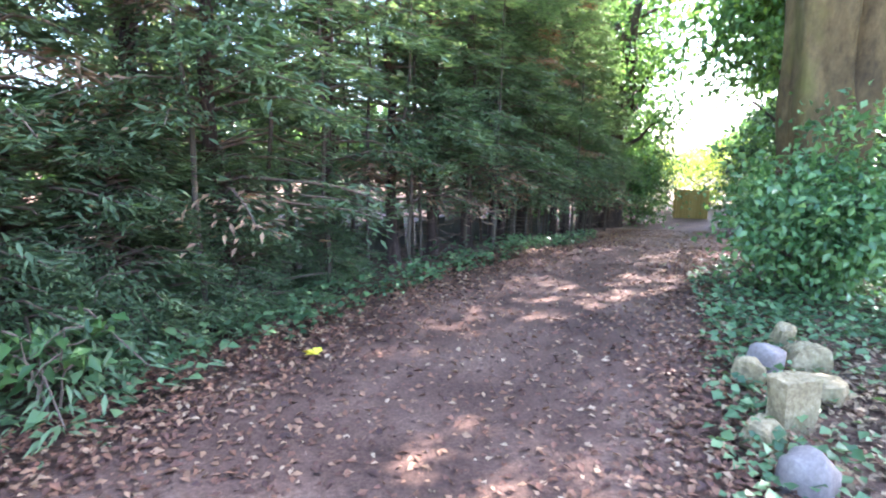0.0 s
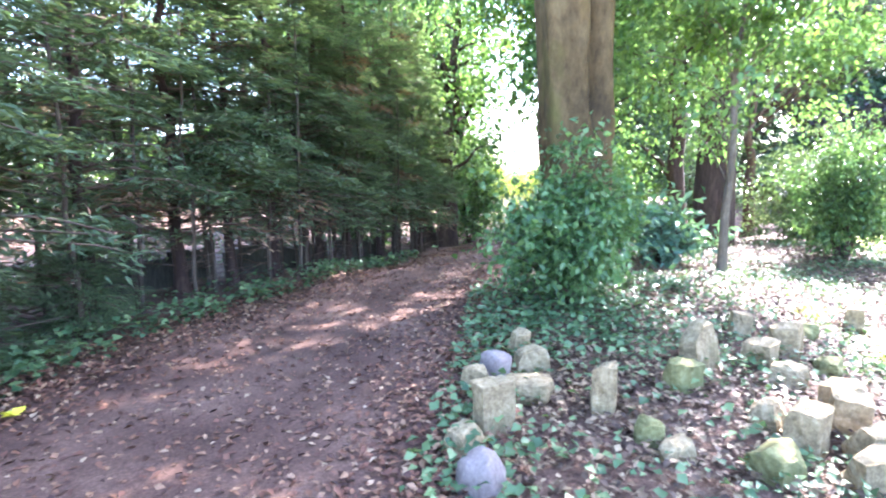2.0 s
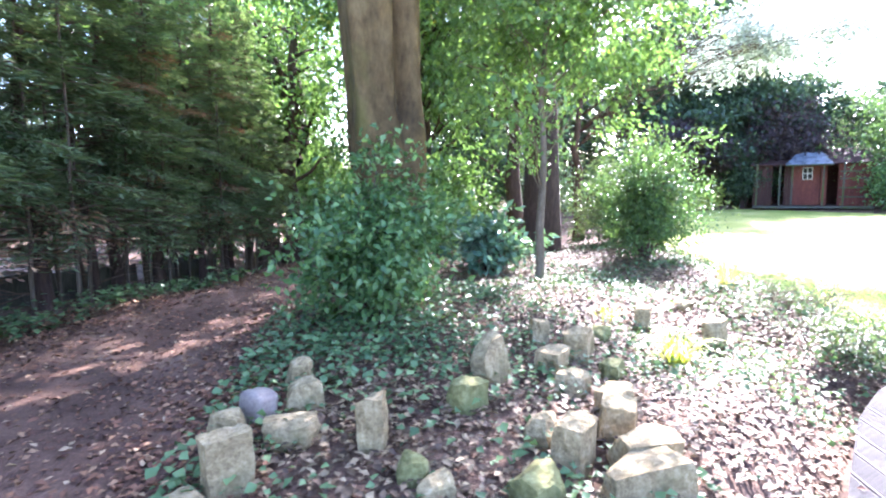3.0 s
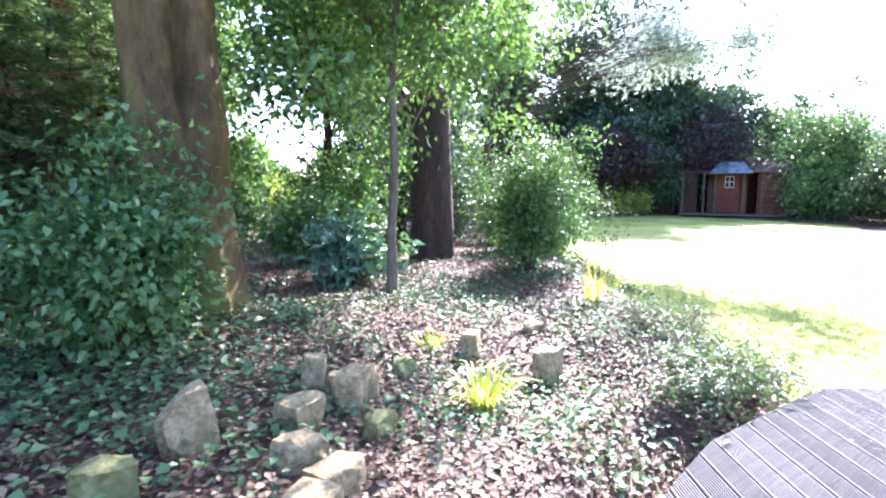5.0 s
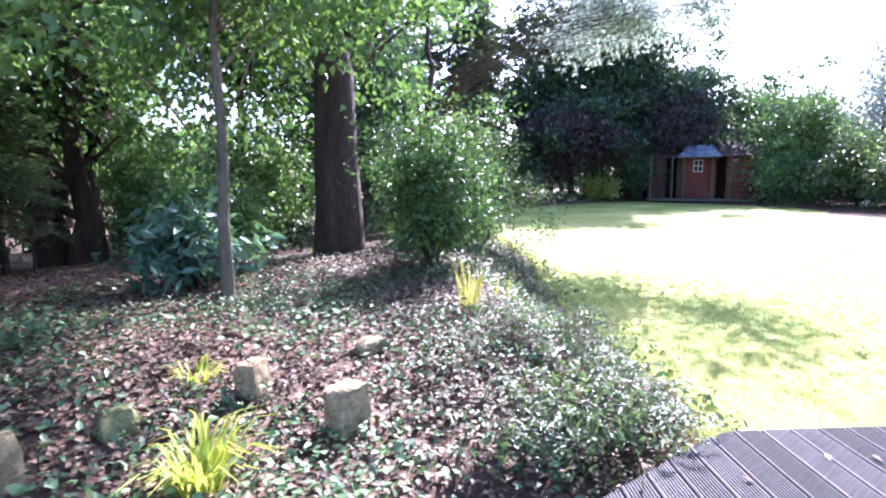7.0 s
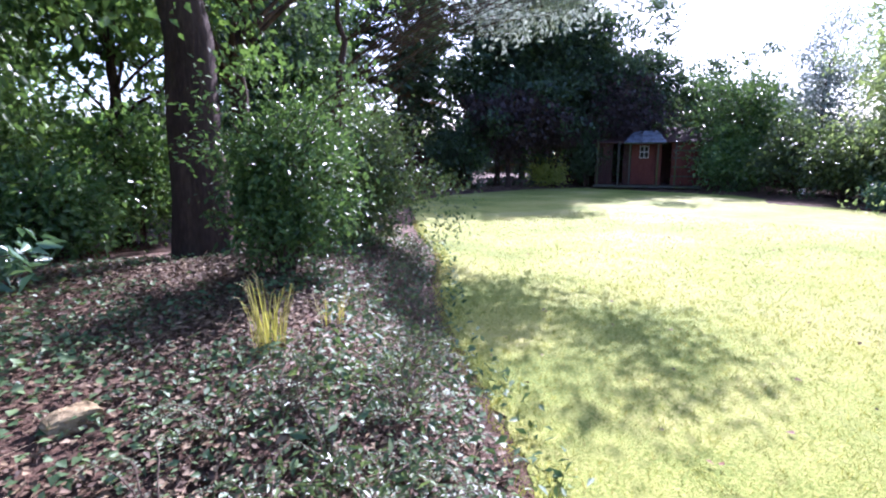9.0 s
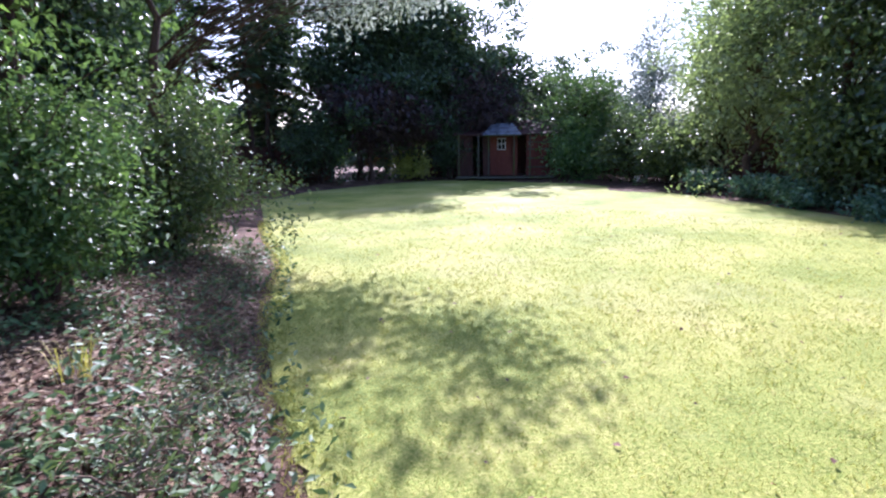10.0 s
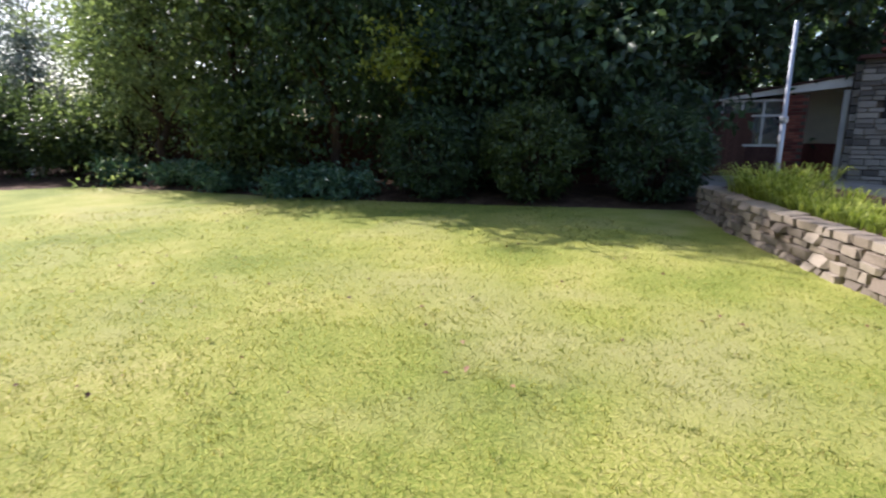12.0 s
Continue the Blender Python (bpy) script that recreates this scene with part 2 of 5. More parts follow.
def unit(v):
    return v / np.maximum(np.linalg.norm(v, axis=-1, keepdims=True), 1e-9)


def tubes(lines, sides=7):
    """Tapered tubes along lines of (points, radii): vertices and quads."""
    V, Fc, base = [], [], 0
    for pts, rad in lines:
        pts, rad = np.asarray(pts, float), np.asarray(rad, float)
        tan = unit(np.gradient(pts, axis=0))
        ref = np.where(np.abs(tan[:, 2:3]) > 0.9, [[1.0, 0, 0]], [[0, 0, 1.0]])
        u = unit(np.cross(tan, ref))
        w = np.cross(tan, u)
        a = np.linspace(0, 2 * np.pi, sides, endpoint=False)
        ring = pts[:, None] + rad[:, None, None] * (np.cos(a)[None, :, None] * u[:, None] + np.sin(a)[None, :, None] * w[:, None])
        V.append(ring.reshape(-1, 3))
        i, j = np.meshgrid(np.arange(len(pts) - 1), np.arange(sides), indexing="ij")
        k = (j + 1) % sides
        Fc.append((base + np.stack([i * sides + j, i * sides + k, (i + 1) * sides + k, (i + 1) * sides + j], -1)).reshape(-1, 4))
        base += len(pts) * sides
    return np.concatenate(V), np.concatenate(Fc)


def leaves(centres, ways, ups, length, width, fold=0.25):
    """Folded leaves: a rhombus of two triangles each, lying along ways with its face to ups."""
    n = len(centres)
    ways, ups = unit(ways), unit(ups)
    side = unit(np.cross(ways, ups))
    up = np.cross(side, ways)
    L, W = np.broadcast_to(length, n)[:, None], np.broadcast_to(width, n)[:, None]
    base = centres - ways * L / 2
    tip = centres + ways * L / 2 - up * L * 0.12
    mid = centres - ways * L * 0.08
    left, right = mid - side * W / 2 + up * W * fold, mid + side * W / 2 + up * W * fold
    V = np.stack([base, left, tip, right], 1).reshape(-1, 3)
    i = np.arange(n)[:, None] * 4
    Fc = np.concatenate([i + [[0, 2, 1]], i + [[0, 3, 2]]], 1).reshape(-1, 3)
    return V, Fc


def wander(a, b, n=6, sway=0.15):
    """A line from a to b that wavers."""
    a, b = np.asarray(a, float), np.asarray(b, float)
    t = np.linspace(0, 1, n)[:, None]
    off = RNG.normal(0, sway, (n, 3)) * np.sin(np.pi * t) * np.linalg.norm(b - a) * 0.5
    return a + (b - a) * t + off


# ---- ground, lawn, path ----
LAWN = [(3.0, -2.5), (6.6, 1.3), (7.65, 1.97), (8.0, 2.5), (8.5, 3.4), (8.95, 4.1), (9.6, 5.0), (10.2, 5.75), (11.2, 6.9), (12.9, 9.7), (14.2, 11.5), (17.0, 15.6), (20.5, 17.3), (26.0, 17.6), (30.2, 16.2),
        (30.6, 12.3), (29.2, 9.2), (27.2, 6.6), (24.6, 3.1), (21.0, -0.2), (18.6, -2.7), (17.0, -4.6), (15.8, -6.3), (15.0, -7.3), (13.2, -6.6), (11.9, -5.9), (10.4, -5.1), (7.5, -4.0)]
LP = np.array(LAWN)
PATH_L = [(-2.6, -3.0), (-2.0, 0.5), (-1.55, 2.0), (-1.2, 2.9), (-0.6, 3.9), (0.35, 5.4), (1.75, 7.3), (3.4, 9.8), (5.0, 12.9), (7.4, 15.6), (11.0, 18.5)]
DECK = np.array([(2.2, 0.2), (3.2, 0.72), (4.18, 1.11), (5.0, 1.4), (5.6, 1.53), (6.98, 1.5), (9.34, -0.1), (8.5, -1.5), (6.0, -2.6), (3.0, -2.6), (2.0, -1.2)])
DECK_Z = 0.28
PATH_R = [(1.2, -3.0), (0.9, 0.5), (1.15, 1.8), (1.5, 2.55), (1.9, 3.4), (2.35, 4.6), (3.3, 6.0), (5.0, 6.9), (7.0, 10.2), (9.4, 13.4), (13.0, 16.6)]


def smooth01(v):
    v = np.clip(v, 0, 1)
    return v * v * (3 - 2 * v)


def poly_distance(P, x, y):
    """Signed distance to a polygon, negative inside."""
    x, y = np.atleast_1d(np.asarray(x, float)), np.atleast_1d(np.asarray(y, float))
    best, inside = np.full(x.shape, 1e9), np.zeros(x.shape, bool)
    for (ax, ay), (bx, by) in zip(P, np.roll(P, -1, axis=0)):
        dx, dy = bx - ax, by - ay
        t = np.clip(((x - ax) * dx + (y - ay) * dy) / (dx * dx + dy * dy), 0, 1)
        best = np.minimum(best, np.hypot(x - ax - t * dx, y - ay - t * dy))
        if ay != by:
            inside ^= ((ay > y) != (by > y)) & (x < (bx - ax) * (y - ay) / (by - ay) + ax)
    return np.where(inside, -best, best)


def nearest_on(P, x, y):
    """The nearest point on a polygon's outline."""
    best, bx_, by_ = np.full(x.shape, 1e9), x.copy(), y.copy()
    for (ax, ay), (bx, by) in zip(P, np.roll(P, -1, axis=0)):
        dx, dy = bx - ax, by - ay
        t = np.clip(((x - ax) * dx + (y - ay) * dy) / (dx * dx + dy * dy), 0, 1)
        px, py = ax + t * dx, ay + t * dy
        d = np.hypot(x - px, y - py)
        near = d < best
        best, bx_, by_ = np.where(near, d, best), np.where(near, px, bx_), np.where(near, py, by_)
    return bx_, by_


def ground_z(x, y):
    """Height of the ground: a level lawn, a raised wooded bed with the path, falling away behind."""
    x, y = np.atleast_1d(np.asarray(x, float)), np.atleast_1d(np.asarray(y, float))
    d = np.minimum(poly_distance(LP, x, y), 0.12 + 2.0 * poly_distance(DECK, x, y))
    west = 1 - smooth01((x - 8.5 - 0.25 * np.maximum(y - 6, 0)) / 5.0)
    plateau = 0.12 + 0.38 * west - 0.105 * np.clip(y - 6.5, 0, 9) * west
    z = plateau * smooth01((d + 0.05) / 1.3)
    hump = 0.16 * np.exp(-(((x - 3.3) / 1.5) ** 2 + ((y - 3.9) / 1.4) ** 2))
    ripple = 0.03 * np.sin(1.7 * x + 0.6 * y) * np.cos(1.3 * y - 0.5 * x) * smooth01(d / 1.0)
    hollow = 0.2 * np.exp(-(((x - 5.1) / 1.8) ** 2 + ((y - 2.3) / 0.95) ** 2)) + 0.09 * np.exp(-(((x - 3.1) / 0.7) ** 2 + ((y - 1.5) / 0.5) ** 2))
    return z + hump * smooth01(d) + ripple - hollow * smooth01(d / 0.5)


def gz(x, y):
    return float(ground_z(x, y)[0])


def sheet(name, xs, ys, material, lift=0.0, keep=None, rough=0.0):
    X, Y = np.meshgrid(xs, ys, indexing="ij")
    Z = ground_z(X.ravel(), Y.ravel()) + lift
    if rough:
        Z = Z + RNG.normal(0, rough, Z.shape)
    V = np.stack([X.ravel(), Y.ravel(), Z], 1)
    n = len(ys)
    i, j = np.meshgrid(np.arange(len(xs) - 1), np.arange(n - 1), indexing="ij")
    Fc = np.stack([i * n + j, (i + 1) * n + j, (i + 1) * n + j + 1, i * n + j + 1], -1).reshape(-1, 4)
    if keep is not None:
        k = keep(V[:, 0], V[:, 1])
        Fc = Fc[k[Fc].all(1)]
    return new(name, mesh_from(name, V, Fc, material, True))


def stretch_steps(lo, hi, step, far):
    """Fine steps from lo to hi and growing ones out to far on both sides."""
    core = list(np.arange(lo, hi + step / 2, step))
    out, s, v = [], step * 2, 0.0
    while v < far:
        v += s
        out.append(v)
        s *= 1.5
    return np.array([lo - v for v in reversed(out)] + core + [hi + v for v in out])


ground = sheet("ground", stretch_steps(-6, 20, 0.2, 900), stretch_steps(-6, 20, 0.2, 900), M_soil)
tagged(ground, "brown woodland soil under leaf litter, reaching far off", "ground", kind="structure")


def strip(name, left, right, material, lift, across=16, fine=0.2):
    """A ribbon of ground between two edge lines."""
    def dense(P):
        P = np.array(P)
        t = np.arange(len(P))
        tt = np.linspace(0, len(P) - 1, 140)
        k = np.clip(tt.astype(int), 0, len(P) - 2)
        f = (tt - k)[:, None]
        p0, p1, p2, p3 = P[np.maximum(k - 1, 0)], P[k], P[k + 1], P[np.minimum(k + 2, len(P) - 1)]
        return 0.5 * (2 * p1 + (p2 - p0) * f + (2 * p0 - 5 * p1 + 4 * p2 - p3) * f ** 2 + (3 * p1 - p0 - 3 * p2 + p3) * f ** 3)
    A, B = dense(left), dense(right)
    q = np.linspace(0, 60, len(A))[:, None] * [[1.0, 0.0]]
    A, B = A + 0.05 * np.sin(1.7 * q) * [[1, 0]], B + 0.05 * np.sin(2.3 * q + 1) * [[1, 0]]
    s = np.linspace(0, 1, across)[None, :, None]
    G = A[:, None] * (1 - s) + B[:, None] * s
    Z = ground_z(G[..., 0].ravel(), G[..., 1].ravel()).reshape(G.shape[:2])
    Z = Z + lift * np.sin(np.pi * np.clip(s[..., 0] * 1.0, 0, 1)) ** 0.4 - 0.004
    V = np.concatenate([G, Z[..., None]], -1).reshape(-1, 3)
    i, j = np.meshgrid(np.arange(len(A) - 1), np.arange(across - 1), indexing="ij")
    Fc = np.stack([i * across + j, (i + 1) * across + j, (i + 1) * across + j + 1, i * across + j + 1], -1).reshape(-1, 4)
    return new(name, mesh_from(name, V, Fc, material, True)), A, B


path, PA, PB = strip("path", PATH_L, PATH_R, M_path, 0.045, 40)
tagged(path, "trodden brown earth path strewn with fallen leaves", "path", kind="structure")
lawn = sheet("lawn", np.arange(2.5, 32.5, 0.14), np.arange(-7.5, 18.5, 0.14), M_lawn, 0.02, lambda x, y: poly_distance(LP, x, y) < 0.14, 0.004)
co = np.empty(len(lawn.data.vertices) * 3, dtype=np.float32)
lawn.data.vertices.foreach_get("co", co)
co = co.reshape(-1, 3).astype(float)
outside = poly_distance(LP, co[:, 0], co[:, 1])
ex, ey = nearest_on(LP, co[:, 0], co[:, 1])
edge = (outside > 0) & (outside < 0.14)
waver = 0.05 * np.sin(5.3 * ex + 1.0) * np.cos(4.1 * ey)
co[edge, 0], co[edge, 1] = ex[edge] + waver[edge], ey[edge] + waver[edge]
co[edge, 2] = ground_z(co[edge, 0], co[edge, 1]) + 0.012
lawn.data.vertices.foreach_set("co", co.astype(np.float32).ravel())
lawn.data.update()
tagged(lawn, "sunlit mown lawn, pale and dry in patches", "lawn", kind="structure")
PATH_POLY = np.array(PATH_L + PATH_R[::-1])


# ---- plant builders ----
def crown_points(n, clumps, centre, radii, spread, hollow=0.45, low=-1.0, rag=1.0):
    """Leaf centres in clumps through an ellipsoid with gaps and an uneven outline."""
    c = unit(RNG.normal(0, 1, (clumps * 3, 3)))
    c = c[c[:, 2] > low][:clumps]
    r = (hollow + (1 - hollow) * RNG.random((len(c), 1)) ** 0.6) * (1 - 0.32 * rag + 0.58 * rag * RNG.random((len(c), 1)))
    r *= 1 + 0.22 * rag * np.sin(3.3 * c[:, :1] * 2 + 4 * c[:, 1:2] + 2.1 * c[:, 2:3] * 2 + RNG.random() * 6)
    C = np.asarray(centre) + c * r * np.asarray(radii)
    pick = RNG.integers(0, len(C), n)
    size = spread * (0.6 + 0.8 * RNG.random(len(C)))
    P = C[pick] + RNG.normal(0, 1, (n, 3)) * size[pick, None] * [1, 1, 0.6]
    return C, P, pick


def leaf_cloud(P, centre, length, width, up=0.9, droop=0.2):
    n = len(P)
    out = unit(P - np.asarray(centre))
    ways = unit(out * 0.7 + RNG.normal(0, 0.8, (n, 3)) - [0, 0, droop])
    ups = unit(RNG.normal(0, 0.75, (n, 3)) + out * 0.3 + [0, 0, up])
    s = 0.65 + 0.7 * RNG.random(n)
    return leaves(P, ways, ups, length * s, width * s)


def broadleaf(name, label, category, x, y, height, radii, crown_z, n, clumps, spread, leaf, leaf_m, bark_m, trunk_r=0.12, stems=1, hollow=0.4, lean=(0, 0), limb_r=0.4, low=-1.0, flare=1.5, offset=(0, 0), group="", picked=False, sway=0.03, rag=1.0):
    """A tree or shrub: trunk, limbs and a crown of many leaves."""
    z0 = gz(x, y)
    top = new(name)
    top.matrix_basis = pose(x, y, z0)
    cen = np.array([lean[0] + offset[0], lean[1] + offset[1], crown_z])
    C, P, _ = crown_points(n, clumps, cen, radii, spread, hollow, low, rag)
    lines = []
    for s in range(stems):
        a = 2 * math.pi * s / stems + 0.5
        d = 0.0 if stems == 1 else trunk_r * 1.6
        foot = np.array([d * math.cos(a), d * math.sin(a), -0.12])
        spreadout = 0.0 if stems == 1 else radii[0] * 0.35
        head = np.array([lean[0] + spreadout * math.cos(a), lean[1] + spreadout * math.sin(a), min(height * 0.9, crown_z + radii[2] * 0.4)])
        line = wander(foot, head, 12, sway if stems == 1 else 0.04)
        t = np.linspace(0, 1, 12)
        rad = trunk_r * (1 - 0.75 * t) * (1 + (flare - 1) * np.exp(-t * 14))
        lines.append((line, rad))
    for line in lines:
        child("trunk" if stems == 1 else "stem", mesh_from("trunk", *tubes([line], 12), bark_m, True), top)
    limbs = []
    for c in C[:: max(1, len(C) // 46)]:
        line, rad = lines[RNG.integers(0, len(lines))]
        k = int(np.clip(np.searchsorted(line[:, 2], c[2] - 0.35 * np.linalg.norm(c[:2] - line[6, :2])), 1, 10))
        k = int(RNG.integers(max(1, k - 2), k + 1))
        w = wander(line[k], c, 6, 0.06)
        w[:, 2] += np.sin(np.linspace(0, np.pi, 6)) * 0.12 * np.linalg.norm(c - line[k])
        limbs.append((w, np.linspace(rad[k] * limb_r, 0.006, 6)))
    if picked:
        for line in limbs:
            child("limb", mesh_from("limb", *tubes([line], 6), bark_m, True), top)
    else:
        v, f = tubes(limbs, 5)
        tagged(child("branchwork", mesh_from("branchwork", v, f, bark_m, True), top), kind="stuff")
    v, f = leaf_cloud(P, cen, *leaf)
    child("crown", mesh_from("crown", v, f, leaf_m), top)
    return tagged(top, label, category, group)


def conifer(name, label, height, spread, n_branch, sprays, first=0.5, trunk_r=0.08, spray=(0.2, 0.06), droop=0.25, bare=0.9, at=(0, 0), group="", leaf_m=None, brown=0.06, taper=0.75, stems=0):
    """A conifer: upright trunk, thin dead lower twigs, layered flat sprays."""
    top = new(name)
    top.matrix_basis = pose(at[0], at[1], gz(*at))
    t = np.linspace(0, 1, 14)
    line = wander((0, 0, -0.1), (RNG.normal(0, 0.15), RNG.normal(0, 0.15), height), 14, 0.012)
    v, f = tubes([(line, trunk_r * (1 - 0.9 * t) * (1 + 0.5 * np.exp(-t * 20)))], 9)
    child("trunk", mesh_from("trunk", v, f, M_bark_dark, True), top)
    for k in range(stems):
        a = 2.1 * k + 0.7
        foot = np.array([0.42 * math.cos(a), 0.42 * math.sin(a), -0.1])
        w = wander(foot, foot * [1.3, 1.3, 0] + [0, 0, 3.6], 8, 0.015)
        child("stem", mesh_from("stem", *tubes([(w, np.linspace(0.024, 0.008, 8))], 7), M_stem, True), top)
    twigs, P, W, U, dead = [], [], [], [], []
    for b in range(n_branch):
        q = (b + RNG.random()) / n_branch
        z = first + (height - first) * q ** 1.1
        a = RNG.random() * 2 * math.pi
        ln = spread * (1 - taper * q) * (0.6 + 0.6 * RNG.random())
        way = np.array([math.cos(a), math.sin(a), 0.15])
        end = np.array([0, 0, z]) + way * ln - [0, 0, droop * ln]
        w = wander((0, 0, z), end, 6, 0.05)
        w[:, 2] += np.sin(np.linspace(0, np.pi, 6)) * 0.1 * ln
        twigs.append((w, np.linspace(0.016, 0.004, 6)))
        m = int(sprays * ln / spread * (0.35 if z < bare else 1.0))
        s = 0.25 + 0.8 * RNG.random(m) ** 0.8
        k = np.clip((s * 5).astype(int), 0, 4)
        fr = (s * 5 - k)[:, None]
        p = w[k] * (1 - fr) + w[k + 1] * fr
        sidew = np.array([-way[1], way[0], 0])
        off = RNG.normal(0, 0.22, (m, 1)) * ln * (1.1 - 0.5 * s[:, None])
        p = p + sidew * off + RNG.normal(0, 0.035, (m, 3)) - [0, 0, 1] * np.abs(off) * 0.3
        P.append(p)
        W.append(way + sidew * np.sign(off) * 0.7 + RNG.normal(0, 0.3, (m, 3)) - [0, 0, droop])
        U.append(np.array([0, 0, 1.0]) + RNG.normal(0, 0.35, (m, 3)))
        dead.append(np.full(m, RNG.random() < brown or (z < bare and RNG.random() < 0.1)))
    for b in range(34):
        z = 0.15 + RNG.random() * (bare + 0.9)
        a = RNG.random() * 2 * math.pi
        ln = spread * (0.25 + 0.45 * RNG.random())
        twigs.append((wander((0, 0, z), (math.cos(a) * ln, math.sin(a) * ln, z + RNG.normal(0.05, 0.12)), 5, 0.08), np.linspace(0.009, 0.003, 5)))
    v, f = tubes(twigs, 4)
    tagged(child("branchwork", mesh_from("branchwork", v, f, M_twig, True), top), kind="stuff")
    P, W, U, dead = np.concatenate(P), np.concatenate(W), np.concatenate(U), np.concatenate(dead)
    for nm, sel, m in (("foliage", ~dead, leaf_m or M_conifer), ("dead_foliage", dead, M_conifer_brown)):
        if sel.sum() > 3:
            k = sel.sum()
            s = 0.6 + 0.8 * RNG.random(k)
            v, f = leaves(P[sel], W[sel], U[sel], spray[0] * s, spray[1] * s, 0.1)
            child(nm, mesh_from(nm, v, f, m), top, "dry brown sprays" if nm == "dead_foliage" else "")
    return tagged(top, label, "conifer", group)


def blades(n, radius, height, width, lean=0.5, tip=0.0):
    """Grass blades that bend over, three quads tapering to a point."""
    a, r = RNG.random(n) * 2 * np.pi, radius * np.sqrt(RNG.random(n))
    foot = np.stack([r * np.cos(a), r * np.sin(a), np.full(n, -0.03)], 1)
    b = a + RNG.normal(0, 0.7, n)
    way = np.stack([np.cos(b), np.sin(b), np.zeros(n)], 1)
    h = height * (0.55 + 0.5 * RNG.random(n))[:, None]
    l = lean * (0.4 + RNG.random(n))[:, None] * h
    side = np.stack([-way[:, 1], way[:, 0], np.zeros(n)], 1) * width
    up = np.array([0, 0, 1.0])
    m1, m2 = foot + up * h * 0.5 + way * l * 0.2, foot + up * h * 0.88 + way * l * 0.6
    tp = foot + up * h * (1 - 0.25 * lean) + way * l
    V = np.stack([foot - side / 2, foot + side / 2, m1 - side / 2, m1 + side / 2, m2 - side * 0.35, m2 + side * 0.35, tp - side * 0.05, tp + side * 0.05], 1).reshape(-1, 3)
    i = np.arange(n)[:, None] * 8
    Fc = np.concatenate([i + [[0, 1, 3, 2]], i + [[2, 3, 5, 4]], i + [[4, 5, 7, 6]]], 1).reshape(-1, 4)
    return V, Fc


def tuft(name, label, x, y, n, radius, height, width, m, lean=0.5, group=""):
    v, f = blades(n, radius, height, width, lean)
    ob = new(name, mesh_from(name, v, f, m))
    ob.matrix_basis = pose(x, y, gz(x, y))
    return tagged(ob, label, "grass", group)


def rock(x, y, w, d, h, turn=0, tilt=0, m=None, seed=0, label="", sharp=0.75, sink=0.3):
    """A weathered boulder: a chipped, cut block with rounded edges."""
    r = random.Random(seed)
    bm = bmesh.new()
    bmesh.ops.create_cube(bm, size=1.0)
    bmesh.ops.subdivide_edges(bm, edges=bm.edges[:], cuts=5, use_grid_fill=True)
    o = Vector((r.random() * 9, r.random() * 9, r.random() * 9))
    block = sharp > 0.85
    cuts = [] if sharp < 0.5 else [(Vector((r.gauss(0, 1), r.gauss(0, 1), r.gauss(0.3, 0.7))).normalized(), (0.5 if block else 0.38) + 0.16 * r.random()) for _ in range(3 if block else 5)]
    for v in bm.verts:
        ball = v.co.normalized() * 0.58
        v.co = v.co * sharp + ball * (1 - sharp)
        for nrm, lim in cuts:
            over = v.co.dot(nrm) - lim
            if over > 0:
                v.co -= nrm * over * 0.9
        v.co += v.co.normalized() * ((0.05 if block else 0.09) * noise.noise(v.co * 2.2 + o) + 0.035 * noise.noise(v.co * 6 + o) + 0.02 * noise.noise(v.co * 13 + o))
        v.co.x, v.co.y, v.co.z = v.co.x * w, v.co.y * d, v.co.z * h
    me = bpy.data.meshes.new("rock")
    bm.to_mesh(me)
    bm.free()
    me.materials.append(m or M_rock)
    for p in me.polygons:
        p.use_smooth = sharp < 0.55
    ob = new("rock", me)
    ob.matrix_basis = pose(x, y, gz(x, y) + h * (0.5 - sink), tilt, tilt * 0.5, turn)
    return tagged(ob, label or "pale weathered sandstone block in the rockery", "rock", "rockery stones")


def scatter(n, keep, x0, x1, y0, y1, dens=None):
    """Points on the ground where keep says so."""
    P = np.stack([RNG.uniform(x0, x1, n), RNG.uniform(y0, y1, n)], 1)
    k = keep(P[:, 0], P[:, 1])
    if dens is not None:
        k &= RNG.random(n) < dens(P[:, 0], P[:, 1])
    return P[k]


# ---- the hedge of conifers along the path ----
def line_points(P, n, jitter=0.0):
    P = np.array(P, float)
    s = np.concatenate([[0], np.cumsum(np.linalg.norm(np.diff(P, axis=0), axis=1))])
    t = np.linspace(0, s[-1], n)
    return np.stack([np.interp(t, s, P[:, 0]), np.interp(t, s, P[:, 1])], 1) + RNG.normal(0, jitter, (n, 2))


HEDGE = [(-4.6, -0.4), (-3.3, 1.5), (-2.5, 3.0), (-1.3, 4.6), (0.0, 6.4), (1.6, 8.9), (3.4, 12.0)]
low_a = conifer("conifer", "dark green conifer with sprays down to the ivy", 7.0, 1.35, 160, 310, 0.12, 0.09, (0.09, 0.02), 0.3, 0.3, (-3.3, 1.5), "hedge conifers")
low_b = conifer("conifer", "dark green conifer with sprays down to the ivy", 7.0, 1.2, 150, 310, 0.2, 0.1, (0.09, 0.02), 0.25, 0.5, (-2.55, 2.95), "hedge conifers", brown=0.03)
bare_a = conifer("conifer", "conifer with a bare lower trunk and dead twigs", 6.6, 1.25, 130, 280, 0.8, 0.07, (0.095, 0.022), 0.22, 1.4, (-1.75, 3.95), "hedge conifers", brown=0.05, stems=3)
